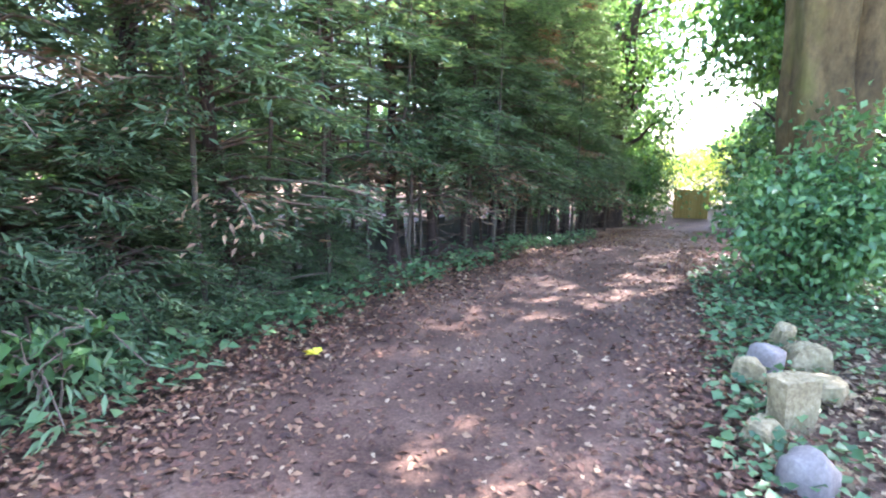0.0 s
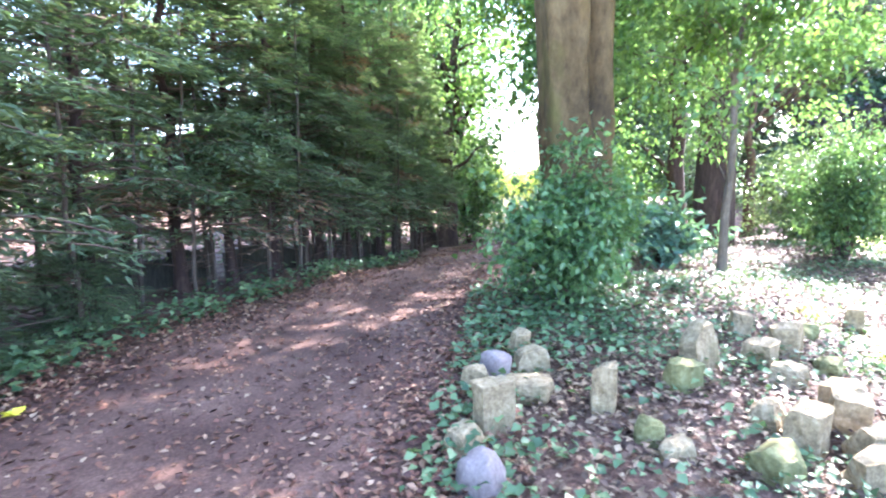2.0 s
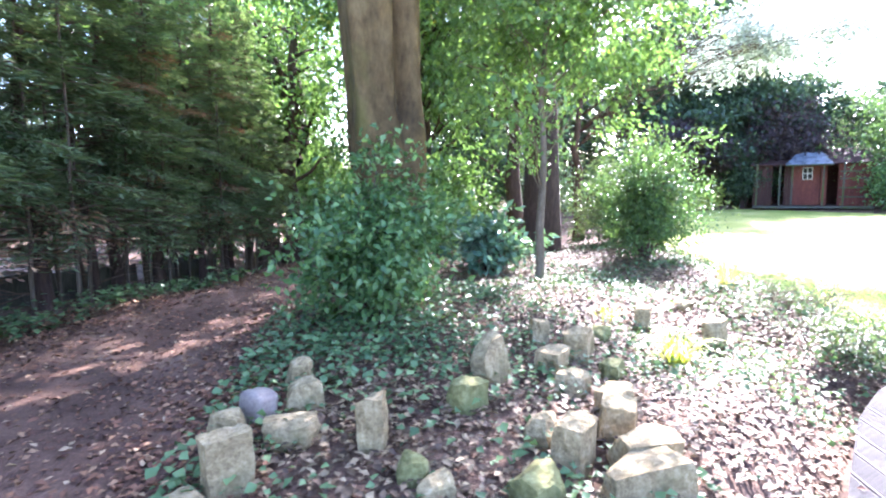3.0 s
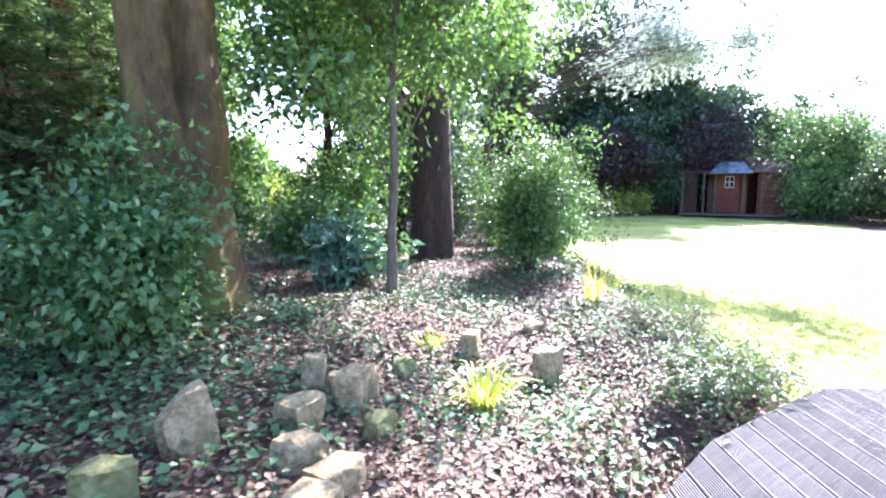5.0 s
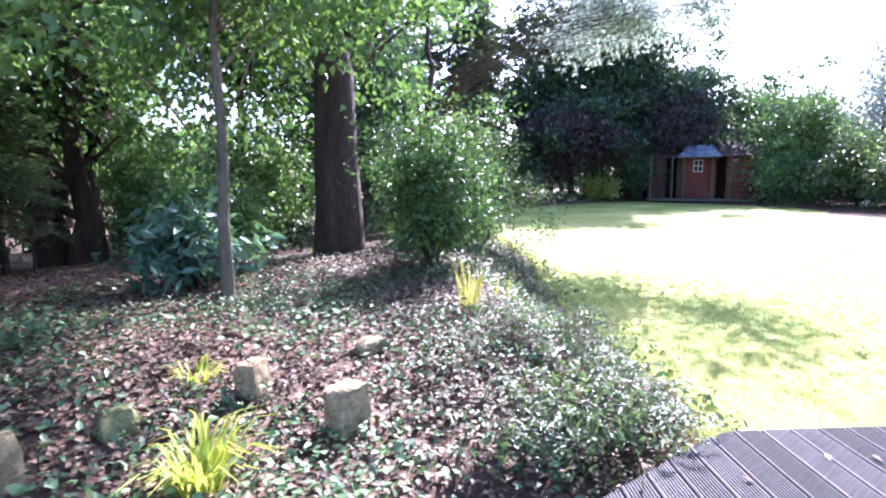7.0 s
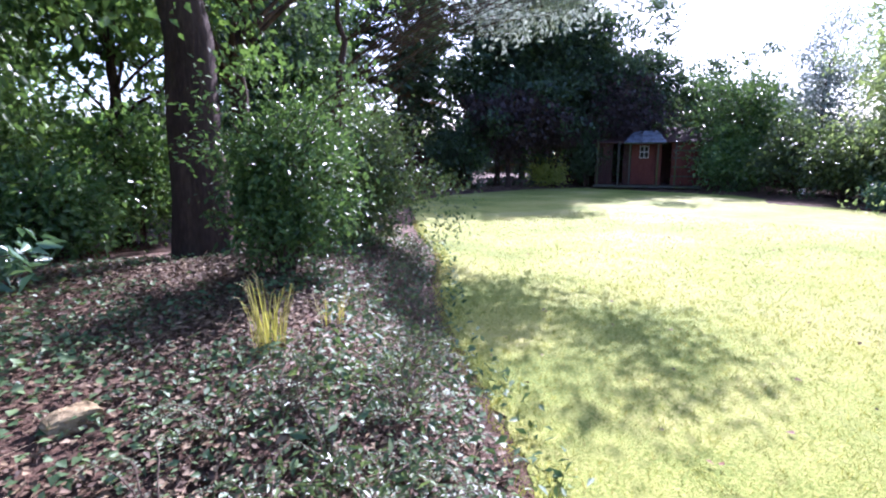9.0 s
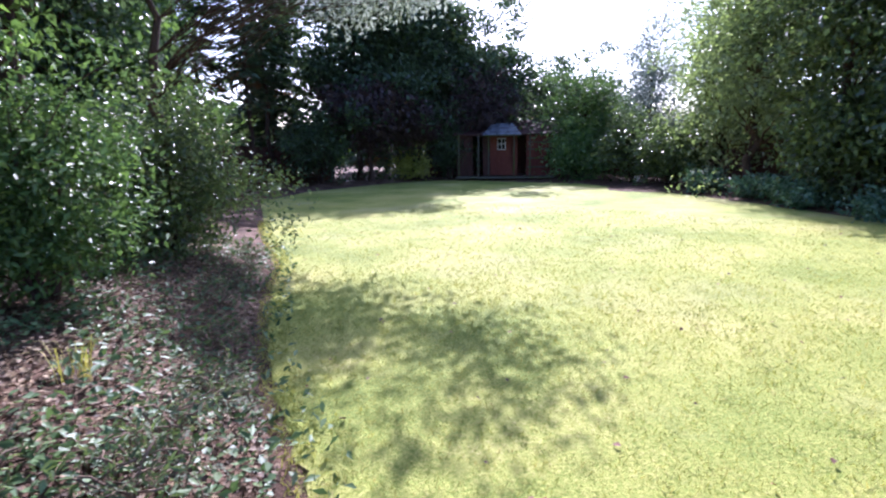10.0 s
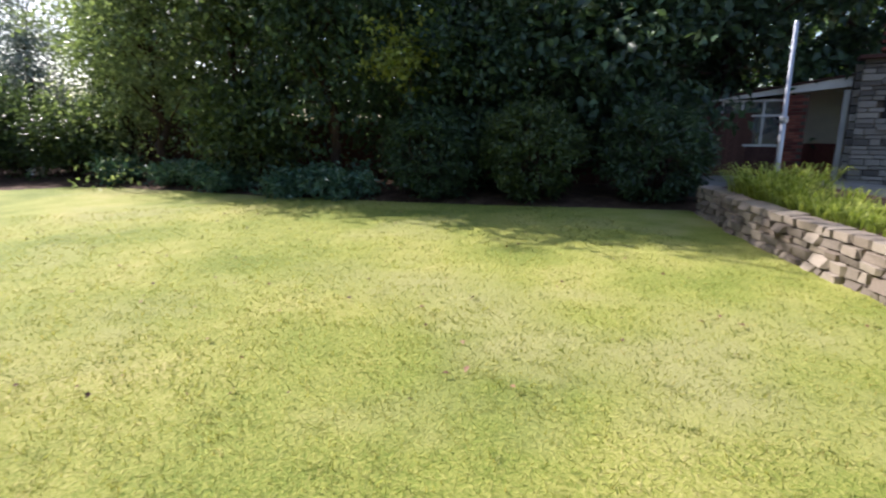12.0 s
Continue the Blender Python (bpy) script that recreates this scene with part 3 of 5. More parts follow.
bare_b = conifer("conifer", "conifer with a bare lower trunk and dead twigs", 6.0, 1.2, 120, 270, 0.9, 0.06, (0.095, 0.022), 0.25, 1.5, (-1.1, 4.95), "hedge conifers", brown=0.05, stems=3)
spots = line_points([(-0.55, 5.75), (0.0, 6.6), (1.6, 9.2), (3.5, 12.4)], 12, 0.14)
for k, (hx_, hy_) in enumerate(spots):
    grown = copy_thing((bare_a, bare_b)[k % 2], pose(hx_, hy_, gz(hx_, hy_), 0, 0, 70 * k + 20))
    grown.scale = (1.0, 1.0, 0.78 + 0.06 * (k % 3))
for k, (hx_, hy_) in enumerate([(-4.4, 0.2), (-4.4, 3.4), (-3.3, 5.6), (-1.7, 8.0), (-0.2, 10.4), (-5.6, 2.0), (-5.2, 5.2), (-4.0, 7.6), (-6.6, 4.0), (-2.6, 4.4)]):
    copy_thing((low_b, low_a)[k % 2], pose(hx_, hy_, gz(hx_, hy_), 0, 0, 131 * k + 45))

for k, (hx_, hy_, hh) in enumerate([(-3.6, 1.1, 1.9), (-2.95, 1.95, 1.6), (-2.5, 2.6, 1.5), (-2.1, 3.25, 1.5), (-1.65, 3.95, 1.3), (-3.6, 2.9, 2.2), (-1.1, 4.75, 1.0)]):
    if k == 0:
        low_c = conifer("low_conifer", "low spreading conifer over the ivy at the hedge's foot", 2.0, 0.95, 100, 330, 0.08, 0.03, (0.07, 0.016), 0.2, 0.0, (hx_, hy_), "low conifers", brown=0.0, taper=0.6)
    else:
        low_d = copy_thing(low_c, pose(hx_, hy_, gz(hx_, hy_), 0, 0, 97 * k))
        low_d.scale = (hh / 2.0 * 1.1, hh / 2.0 * 1.1, hh / 2.0)

old_fence = new("board_fence")
old_fence.matrix_basis = pose(0, 0, 0)
tagged(old_fence, "low fence of old grey boards behind the hedge", "fence")
fence_line = line_points([(-1.4, 6.2), (0.6, 9.0), (2.4, 11.8)], 22)
board_me = bpy.data.meshes.new("board")
bm = box(-0.17, -0.015, 0, 0.17, 0.015, 0.5, 0.006)
bm.to_mesh(board_me)
bm.free()
board_me.materials.append(M_old_board)
for k, (fx, fy) in enumerate(fence_line):
    if k % 9 == 5:
        continue
    child("board", board_me, old_fence, at=pose(fx, fy, gz(fx, fy) - 0.05 - 0.1 * RNG.random(), RNG.normal(0, 3), RNG.normal(0, 2), 54 + RNG.normal(0, 4)))

# ---- woodland trees ----
def beech():
    x, y = 3.54, 4.8
    top = new("beech_tree")
    top.matrix_basis = pose(x, y, gz(x, y))
    # fluted trunk that flares at the foot and splits above
    rows, sides = 60, 64
    H = 5.2
    t = np.linspace(0, 1, rows)
    a = np.linspace(0, 2 * np.pi, sides, endpoint=False)
    T, A = np.meshgrid(t, a, indexing="ij")
    z = -0.15 + H * T
    r = 0.32 + 0.09 * np.exp(-(z + 0.1) / 0.3) + 0.05 * smooth01((z - 1.6) / 1.8) + 0.03 * np.exp(-((z - 1.55) / 0.35) ** 2)
    flute = 0.12 * np.exp(-z / 1.8) * np.cos(5 * A + 0.6) + 0.05 * np.cos(2 * A + 0.9 * z) + 0.045 * np.cos(7 * A + 0.5 * z) + 0.018 * np.cos(13 * A + 2 * z)
    away = np.angle(np.exp(1j * (A + 1.42 - 0.06 * z)))
    cleft = -0.24 * np.exp(-(away / 0.24) ** 2) * smooth01((z - 1.1) / 1.1) + 0.05 * np.exp(-((away - 0.62) / 0.35) ** 2) * smooth01((z - 0.9) / 0.9)
    scar = -0.07 * np.exp(-((away + 0.55) / 0.16) ** 2 - ((z - 2.55) / 0.16) ** 2) + 0.035 * np.exp(-((away + 0.55) / 0.3) ** 2 - ((z - 2.5) / 0.32) ** 2)
    R = r * (1 + flute) + cleft + scar
    X = R * np.cos(A) - 0.045 * z
    Y = R * np.sin(A) + 0.02 * np.sin(z)
    V = np.stack([X, Y, z], -1).reshape(-1, 3)
    i, j = np.meshgrid(np.arange(rows - 1), np.arange(sides), indexing="ij")
    k = (j + 1) % sides
    Fc = np.stack([i * sides + j, i * sides + k, (i + 1) * sides + k, (i + 1) * sides + j], -1).reshape(-1, 4)
    child("trunk", mesh_from("trunk", V, Fc, M_bark_beech, True), top, "smooth grey-brown fluted trunk with its olive sunlit tone painted in")
    cen = np.array([0.4, 0.9, 7.4])
    C, P, _ = crown_points(14000, 90, cen, (4.6, 4.6, 3.4), 0.5, 0.35)
    limbs = []
    heads = [np.array([-1.6, 0.4, 8.2]), np.array([1.5, 1.1, 8.8]), np.array([0.3, -1.2, 8.0]), np.array([0.4, 1.8, 9.0])]
    for h in heads:
        w = wander((-0.2 + h[0] * 0.06, h[1] * 0.06, 4.2), h, 8, 0.05)
        limbs.append((w, np.linspace(0.24, 0.07, 8)))
        for c in C[RNG.integers(0, len(C), 9)]:
            s = w[RNG.integers(2, 8)]
            limbs.append((wander(s, c, 6, 0.08), np.linspace(0.07, 0.012, 6)))
    for line in limbs:
        child("limb", mesh_from("limb", *tubes([line], 8), M_bark_beech, True), top)
    lobe = np.array([2.0, 5.0, 6.6])
    C2, P2, _ = crown_points(6000, 50, lobe, (2.2, 2.4, 1.3), 0.42, 0.3)
    w = wander((-0.2, 0.2, 4.4), lobe, 8, 0.04)
    child("limb", mesh_from("limb", *tubes([(w, np.linspace(0.14, 0.04, 8))], 8), M_bark_beech, True), top)
    for c in C2[::5]:
        child("limb", mesh_from("limb", *tubes([(wander(w[RNG.integers(4, 8)], c, 6, 0.08), np.linspace(0.04, 0.008, 6))], 6), M_bark_beech, True), top)
    P = np.concatenate([P, P2])
    v, f = leaf_cloud(P, cen, 0.13, 0.075, 0.9, 0.3)
    child("crown", mesh_from("crown", v, f, M_beech), top)
    # low drooping sprays
    C, P, _ = crown_points(3600, 40, np.array([-0.9, 0.9, 3.7]), (1.9, 1.6, 0.7), 0.28, 0.3)
    v, f = leaf_cloud(P, np.array([-0.9, 0.9, 3.9]), 0.085, 0.05, 0.9, 0.5)
    child("low_foliage", mesh_from("low_foliage", v, f, M_holly), top)
    C, P, _ = crown_points(2600, 34, np.array([0.9, 3.5, 4.2]), (1.5, 1.5, 0.6), 0.26, 0.3)
    w = wander((-0.1, 0.3, 4.3), (1.1, 3.5, 4.5), 8, 0.03)
    child("limb", mesh_from("limb", *tubes([(w, np.linspace(0.08, 0.02, 8))], 8), M_bark_beech, True), top)
    for c in C[::6]:
        child("limb", mesh_from("limb", *tubes([(wander(w[RNG.integers(4, 8)], c, 6, 0.08), np.linspace(0.02, 0.005, 6))], 5), M_bark_beech, True), top)
    v, f = leaf_cloud(P, np.array([1.1, 3.5, 4.3]), 0.09, 0.055, 0.9, 0.5)
    child("low_foliage", mesh_from("low_foliage", v, f, M_beech), top)
    return tagged(top, "large beech with a fluted grey-brown trunk and spreading limbs", "tree")


beech()
broadleaf("holly_bush", "dense glossy green bush at the foot of the beech", "bush", 2.9, 3.95, 1.2, (0.55, 0.52, 0.6), 0.56, 9000, 80, 0.14, (0.068, 0.04), M_holly, M_bark_dark, 0.02, 6, 0.1)
broadleaf("multi_stem_tree", "dark spreading tree with several stems by the path", "tree", 4.5, 14.8, 9, (3.1, 3.0, 3.4), 5.2, 19000, 170, 0.42, (0.15, 0.09), M_mid, M_bark_dark, 0.26, 4, 0.35, limb_r=0.5, picked=True, offset=(-0.8, 0.0))
broadleaf("slim_tree", "slender young tree with a pale grey stem", "tree", 5.46, 4.9, 6.5, (1.95, 1.85, 1.75), 3.5, 15000, 110, 0.24, (0.085, 0.05), M_mid, M_bark_grey, 0.055, 1, 0.25, (0.12, 0.0), offset=(0.25, 0.0), limb_r=0.2, flare=1.25, picked=True, sway=0.008)
broadleaf("laurel_bush", "laurel with large shining leaves under the trees", "bush", 5.35, 5.75, 0.9, (0.5, 0.45, 0.36), 0.42, 900, 50, 0.13, (0.15, 0.06), M_bluegreen, M_bark_dark, 0.025, 4, 0.3)
broadleaf("leafy_shrub", "bright green leafy shrub at the edge of the lawn", "shrub", 7.9, 5.35, 1.9, (0.68, 0.66, 0.9), 0.82, 12000, 130, 0.13, (0.065, 0.03), M_shrub, M_bark_dark, 0.025, 5, 0.25, rag=1.3)
broadleaf("dark_shrub", "dense dark green shrub at the edge of the lawn", "shrub", 9.9, 7.3, 2.3, (1.2, 1.05, 1.0), 0.9, 15000, 130, 0.2, (0.07, 0.035), M_olive, M_bark_dark, 0.03, 5, 0.3)
broadleaf("big_tree", "tall tree with a thick dark trunk in the bed", "tree", 7.75, 7.6, 13, (4.2, 4.0, 3.0), 8.6, 8000, 60, 0.45, (0.14, 0.08), M_mid, M_bark_dark, 0.36, 1, 0.35, flare=1.15, low=-0.5, picked=True, sway=0.012)
broadleaf("tree", "tree with a dark trunk behind the thick one", "tree", 9.4, 10.6, 11, (3.0, 3.0, 3.2), 6.4, 9000, 90, 0.5, (0.14, 0.08), M_mid, M_bark_dark, 0.22, 1, 0.35)
broadleaf("feathery_tree", "tree with silvery feathery branches over the lawn", "tree", 11.6, 10.6, 9, (1.15, 2.5, 0.8), 5.1, 6000, 60, 0.32, (0.13, 0.05), M_silver, M_bark_dark, 0.14, 1, 0.3, offset=(3.4, -3.3), limb_r=0.09)

# undergrowth and trees beyond the path
for k, (tx, ty, h, rx, rz, m, n) in enumerate([(2.2, 16.5, 5, 2.2, 2.4, M_shrub, 7000), (7.4, 20.5, 3.2, 1.7, 1.5, M_beech, 7000), (5.9, 15.9, 2.9, 1.0, 1.4, M_holly, 6000), (11.5, 22.5, 2.6, 2.2, 1.3, M_yellow, 7000), (9.3, 13.8, 3.6, 1.7, 1.7, M_dark, 7000), (7.6, 11.2, 2.6, 1.2, 1.2, M_mid, 6000), (2.2, 12.9, 3.6, 1.2, 1.7, M_holly, 6000),
                                               (12.2, 13.2, 3.5, 1.5, 1.6, M_dark, 6000), (6.3, 9.6, 1.4, 0.9, 0.7, M_holly, 4000), (13.5, 17.5, 7, 2.4, 3.0, M_mid, 8000), (4.6, 27.0, 10, 4.0, 4.0, M_beech, 7000), (5.9, 19.6, 10.5, 1.9, 4.7, M_mid, 10000), (14.5, 20.5, 10, 3.0, 4.4, M_mid, 9000), (1.2, 19.0, 10, 3.4, 4.6, M_mid, 9000), (12.0, 16.0, 9, 2.6, 3.8, M_dark, 9000), (7.5, 11.8, 8, 1.8, 2.8, M_mid, 8000), (3.6, 18.5, 11, 3.0, 5.0, M_dark, 8000), (3.0, 24.0, 11, 4.5, 4.5, M_mid, 7000), (-4.5, 15.0, 9, 4.0, 4.0, M_dark, 7000), (-9.0, 9.5, 9, 3.5, 4.0, M_dark, 7000)]):
    broadleaf("bush" if h < 4 else "tree", "leafy green bush in the undergrowth" if h < 4 else "leafy tree beyond the path", "bush" if h < 4 else "tree", tx, ty, h, (rx, rx, rz), h - rz if h > 4 else rz, n, 80, 0.28 if h < 4 else 0.42, (0.11 if h < 4 else 0.2, 0.06 if h < 4 else 0.11), m, M_bark_dark, 0.03 if h < 4 else 0.14, 4 if h < 4 else 1, 0.3)

# ---- rockery ----
ROCKS = [  # x, y, width, depth, height, turn, squareness, label
    (1.57, 2.16, 0.21, 0.14, 0.4, 12, 0.88, "pale flat-faced stone beside the path"), (1.88, 2.42, 0.29, 0.2, 0.17, -15, 0.84, "grey-tan block behind the edging stones"),
    (2.03, 2.72, 0.25, 0.17, 0.24, -18, 0.82, "flat tan stone in the edging"), (2.07, 3.0, 0.18, 0.16, 0.24, 5, 0.82, "pale stone near the holly bush"), (2.22, 2.23, 0.2, 0.15, 0.42, 62, 0.84, "upright pale stone half sunk in litter"),
    (2.3, 1.78, 0.17, 0.13, 0.16, -5, 0.8, "small white stone in the leaf litter"), (2.28, 1.94, 0.18, 0.15, 0.16, 60, 0.7, "mossy stone in the leaf litter"), (2.82, 2.38, 0.24, 0.2, 0.24, 10, 0.78, "dark mossy stone in the rockery"),
    (3.14, 2.62, 0.25, 0.2, 0.42, 15, 0.84, "tall sandstone block among ivy"), (3.0, 1.95, 0.2, 0.17, 0.2, 25, 0.8, "flat-topped sandstone block in the rockery"), (3.02, 1.74, 0.21, 0.19, 0.34, 30, 0.92, "squared sandstone block in the rockery"),
    (3.42, 1.84, 0.24, 0.2, 0.26, 40, 0.86, "flat-topped sandstone block in the rockery"), (3.3, 1.58, 0.34, 0.2, 0.26, -14, 0.94, "squared sandstone block in the rockery"), (3.12, 1.42, 0.44, 0.2, 0.24, -14, 0.95, "long squared sandstone block by the deck"),
    (2.68, 1.6, 0.24, 0.2, 0.24, 14, 0.82, "mossy green stone by the squared blocks"), (3.62, 2.02, 0.26, 0.2, 0.2, 20, 0.8, "flat slab of grey stone in the rockery"), (3.55, 2.3, 0.26, 0.2, 0.2, 30, 0.8, "flat tan stone in the rockery"),
    (3.68, 2.62, 0.24, 0.2, 0.22, 20, 0.8, "pale stone half hidden by ivy"), (4.0, 2.42, 0.22, 0.18, 0.16, 30, 0.7, "small mossy stone in the rockery"), (4.03, 2.76, 0.3, 0.22, 0.32, 35, 0.84, "tan sandstone block sunk in dry leaves"),
    (3.9, 3.04, 0.17, 0.15, 0.26, 60, 0.86, "whitish upright stone among ivy"), (5.46, 2.63, 0.22, 0.17, 0.34, 12, 0.9, "squared pale stone among ground cover"), (5.14, 3.1, 0.16, 0.15, 0.28, 40, 0.86, "upright stone with one shaded face"),
    (4.5, 3.0, 0.2, 0.18, 0.14, 20, 0.7, "small mossy stone in the rockery"), (5.95, 3.3, 0.26, 0.2, 0.12, 10, 0.7, "flat stone half hidden by leaves")]
for k, (rx, ry, w, d, h, turn, sh, lab) in enumerate(ROCKS):
    rock(rx, ry, w * 0.88, d * 0.88, h * 0.94, turn, RNG.normal(0, 4), M_rock_mossy if "moss" in lab else M_rock, 40 + k, lab, sh)
rock(1.355, 1.74, 0.165, 0.185, 0.4, 20, 2, M_rock_grey, 11, "rounded grey boulder beside the path", 0.36, 0.6)
rock(1.78, 2.7, 0.14, 0.16, 0.24, 30, 5, M_rock_grey, 12, "smooth mauve-grey stone beside the path", 0.45)
rock(1.64, 2.6, 0.16, 0.15, 0.2, 50, 5, M_rock, 13, "small tan stone in the edging", 0.75)
rock(1.4, 2.05, 0.2, 0.14, 0.16, 30, 5, M_rock, 14, "low stone sunk at the path's edge", 0.65)

# ---- deck ----
deck = new("deck")
deck.matrix_basis = pose(0, 0, 0)
tagged(deck, "weathered grey grooved timber deck beside the lawn", "deck", kind="structure")


def clip_strip(P, o, u, v, a, b):
    """Where the strip between offsets a and b along v crosses polygon P: the two slanted ends."""
    def span(c):
        hits = []
        for p, q in zip(P, np.roll(P, -1, axis=0)):
            sp, sq = (p - o) @ v - c, (q - o) @ v - c
            if (sp > 0) != (sq > 0):
                w = p + (q - p) * sp / (sp - sq)
                hits.append((w - o) @ u)
        return (min(hits), max(hits)) if len(hits) >= 2 else None
    return span(a), span(b)


BOARD_TURN = 55.0
du = np.array([math.cos(radians(BOARD_TURN)), math.sin(radians(BOARD_TURN))])
dv = np.array([-du[1], du[0]])
d0 = np.array([6.0, 0.0])
pitch_b, wide = 0.148, 0.137
for k in range(-40, 40):
    a, b = k * pitch_b, k * pitch_b + wide
    A, B = clip_strip(DECK, d0, du, dv, a, b)
    if A is None or B is None or A[1] - A[0] < 0.1 or B[1] - B[0] < 0.1:
        continue
    prof = [(0.0, -0.026), (0.0, -0.004), (0.005, 0.0)]
    for g in range(8):
        s = 0.012 + g * 0.0146
        prof += [(s, 0.0), (s + 0.002, -0.006), (s + 0.0075, -0.006), (s + 0.0095, 0.0)]
    prof += [(wide - 0.005, 0.0), (wide, -0.004), (wide, -0.026)]
    V, n = [], len(prof)
    for e in (0, 1):
        for w, z in prof:
            f = w / wide
            s = A[e] * (1 - f) + B[e] * f
            p = d0 + du * s + dv * (a + w)
            V.append((p[0], p[1], DECK_Z + z))
    Fc = [[i, i + 1, n + i + 1, n + i] for i in range(n - 1)] + [[n - 1, 0, n, 2 * n - 1], list(range(n))[::-1], list(range(n, 2 * n))]
    child("board", mesh_from("board", V, Fc, M_deck), deck)
# rim joists under the edge of the boards
for p, q in zip(DECK, np.roll(DECK, -1, axis=0)):
    ln = float(np.linalg.norm(q - p))
    ang = math.degrees(math.atan2(q[1] - p[1], q[0] - p[0]))
    part("joist", box(0.0, 0.02, -0.17, ln, 0.06, -0.03, 0.004), M_old_board, deck, at=pose(p[0], p[1], DECK_Z, 0, 0, ang) @ pose(0, -0.09, 0))

# ---- far side of the lawn: shed, fences, trees ----
def shed():
    top = new("shed")
    x, y, a = 30.45, 13.95, 297.0
    top.matrix_basis = pose(x, y, 0.12, 0, 0, a)
    # local: x along the front, y away from the lawn, front face at y = 0
    for x0, x1 in ((-2.3, -1.5), (-0.98, -0.62), (0.55, 0.8), (1.25, 3.0)):
        for k in range(int((x1 - x0) / 0.15) + 1):
            bx = x0 + k * 0.15
            if bx + 0.02 < x1:
                part("board", box(bx, -0.012 + 0.006 * (k % 2), 0.1, min(bx + 0.143, x1), 0.012, 2.15, 0.003), M_shed_dark if x0 < -0.9 else M_shed, top)
    for z in (0.5, 0.95, 1.4, 1.75):
        part("rail", box(1.3, -0.05, z, 2.95, -0.02, z + 0.07, 0.004), M_old_board, top, "pale weathered cross board")
    part("back_wall", box(-2.3, 2.4, 0.1, 3.0, 2.45, 2.2), M_shed_dark, top)
    part("side_wall", box(-2.35, 0.02, 0.1, -2.3, 2.4, 2.2), M_shed_dark, top)
    part("side_wall", box(3.0, 0.02, 0.1, 3.05, 2.4, 2.2), M_shed_dark, top)
    part("floor", box(-2.3, 0.02, 0.02, 3.0, 2.4, 0.1), M_shed_dark, top)
    door = part("door", box(-0.6, -0.03, 0.12, 0.52, 0.012, 2.1, 0.004), M_shed, top, "red stained board door")
    for k in range(7):
        part("plank", box(-0.59 + k * 0.158, -0.042, 0.13, -0.59 + k * 0.158 + 0.15, -0.031, 2.09, 0.004), M_shed, door)
    win = part("window", box(-0.22, -0.075, 1.42, 0.2, -0.043, 2.02, 0.004), M_white, top, "small white framed window")
    for gx in (-0.19, 0.01):
        for gy in (1.45, 1.74):
            # panes are dark plates, the shade inside the shed put into their colour
            part("pane", box(gx, -0.081, gy, gx + 0.165, -0.0765, gy + 0.25), M_black, win)
    for px in (-2.2, -1.2, -0.68, 0.6, 1.4):
        part("post", box(px, -0.62, 0.0, px + 0.07, -0.55, 2.25, 0.006), M_old_board, top, "pale weathered porch post")
    part("step", box(-2.3, -1.0, 0.0, 2.6, -0.1, 0.09, 0.01), M_old_board, top)
    # hipped porch roof: three slopes from the eaves up to a short ridge
    E0, E1, R0, R1, yb, zr = -0.95, 1.0, -0.5, 0.55, 0.55, 2.72
    rv = [(E0, -0.78, 2.16), (E1, -0.78, 2.16), (E1, yb, 2.16), (E0, yb, 2.16), (R0, 0.0, zr), (R1, 0.0, zr), (R1, yb, zr), (R0, yb, zr)]
    roof = child("porch_roof", mesh_from("porch_roof", rv, [[0, 1, 5, 4], [1, 2, 6, 5], [3, 0, 4, 7], [4, 5, 6, 7], [3, 2, 1, 0], [2, 3, 7, 6]], M_slate), top, "blue-grey hipped slate porch roof")
    me = mesh_from("slate", [(0, 0, 0.006), (0.2, 0, 0.006), (0.2, 0.2, 0.0), (0, 0.2, 0.0), (0, 0, 0.018), (0.2, 0, 0.018), (0.2, 0.2, 0.008), (0, 0.2, 0.008)], [[0, 3, 2, 1], [4, 5, 6, 7], [0, 1, 5, 4], [1, 2, 6, 5], [2, 3, 7, 6], [3, 0, 4, 7]], M_slate)
    slope = math.degrees(math.atan2(zr - 2.16, 0.78))
    for r in range(6):
        q = r / 6
        xa, xb = E0 + (R0 - E0) * q, E1 + (R1 - E1) * q
        n = int((xb - xa) / 0.21)
        for c in range(n):
            child("slate", me, roof, at=pose(xa + (xb - xa - n * 0.21) / 2 + c * 0.21, -0.79 + 0.78 * q, 2.165 + (zr - 2.16) * q, slope))
    part("gutter", box(E0, -0.83, 2.1, E1, -0.78, 2.15, 0.008), M_old_board, top, "pale porch eaves board")
    part("main_roof", box(-2.5, -0.25, 2.2, 3.2, 3.2, 2.27, 0.01), M_shed_dark, top, "low felted roof", at=Matrix.Translation((0, 0, 2.2)) @ pose(0, 0, 0, 14) @ Matrix.Translation((0, 0, -2.2)))
    return tagged(top, "red stained timber shed with a slate porch roof", "shed")


shed()


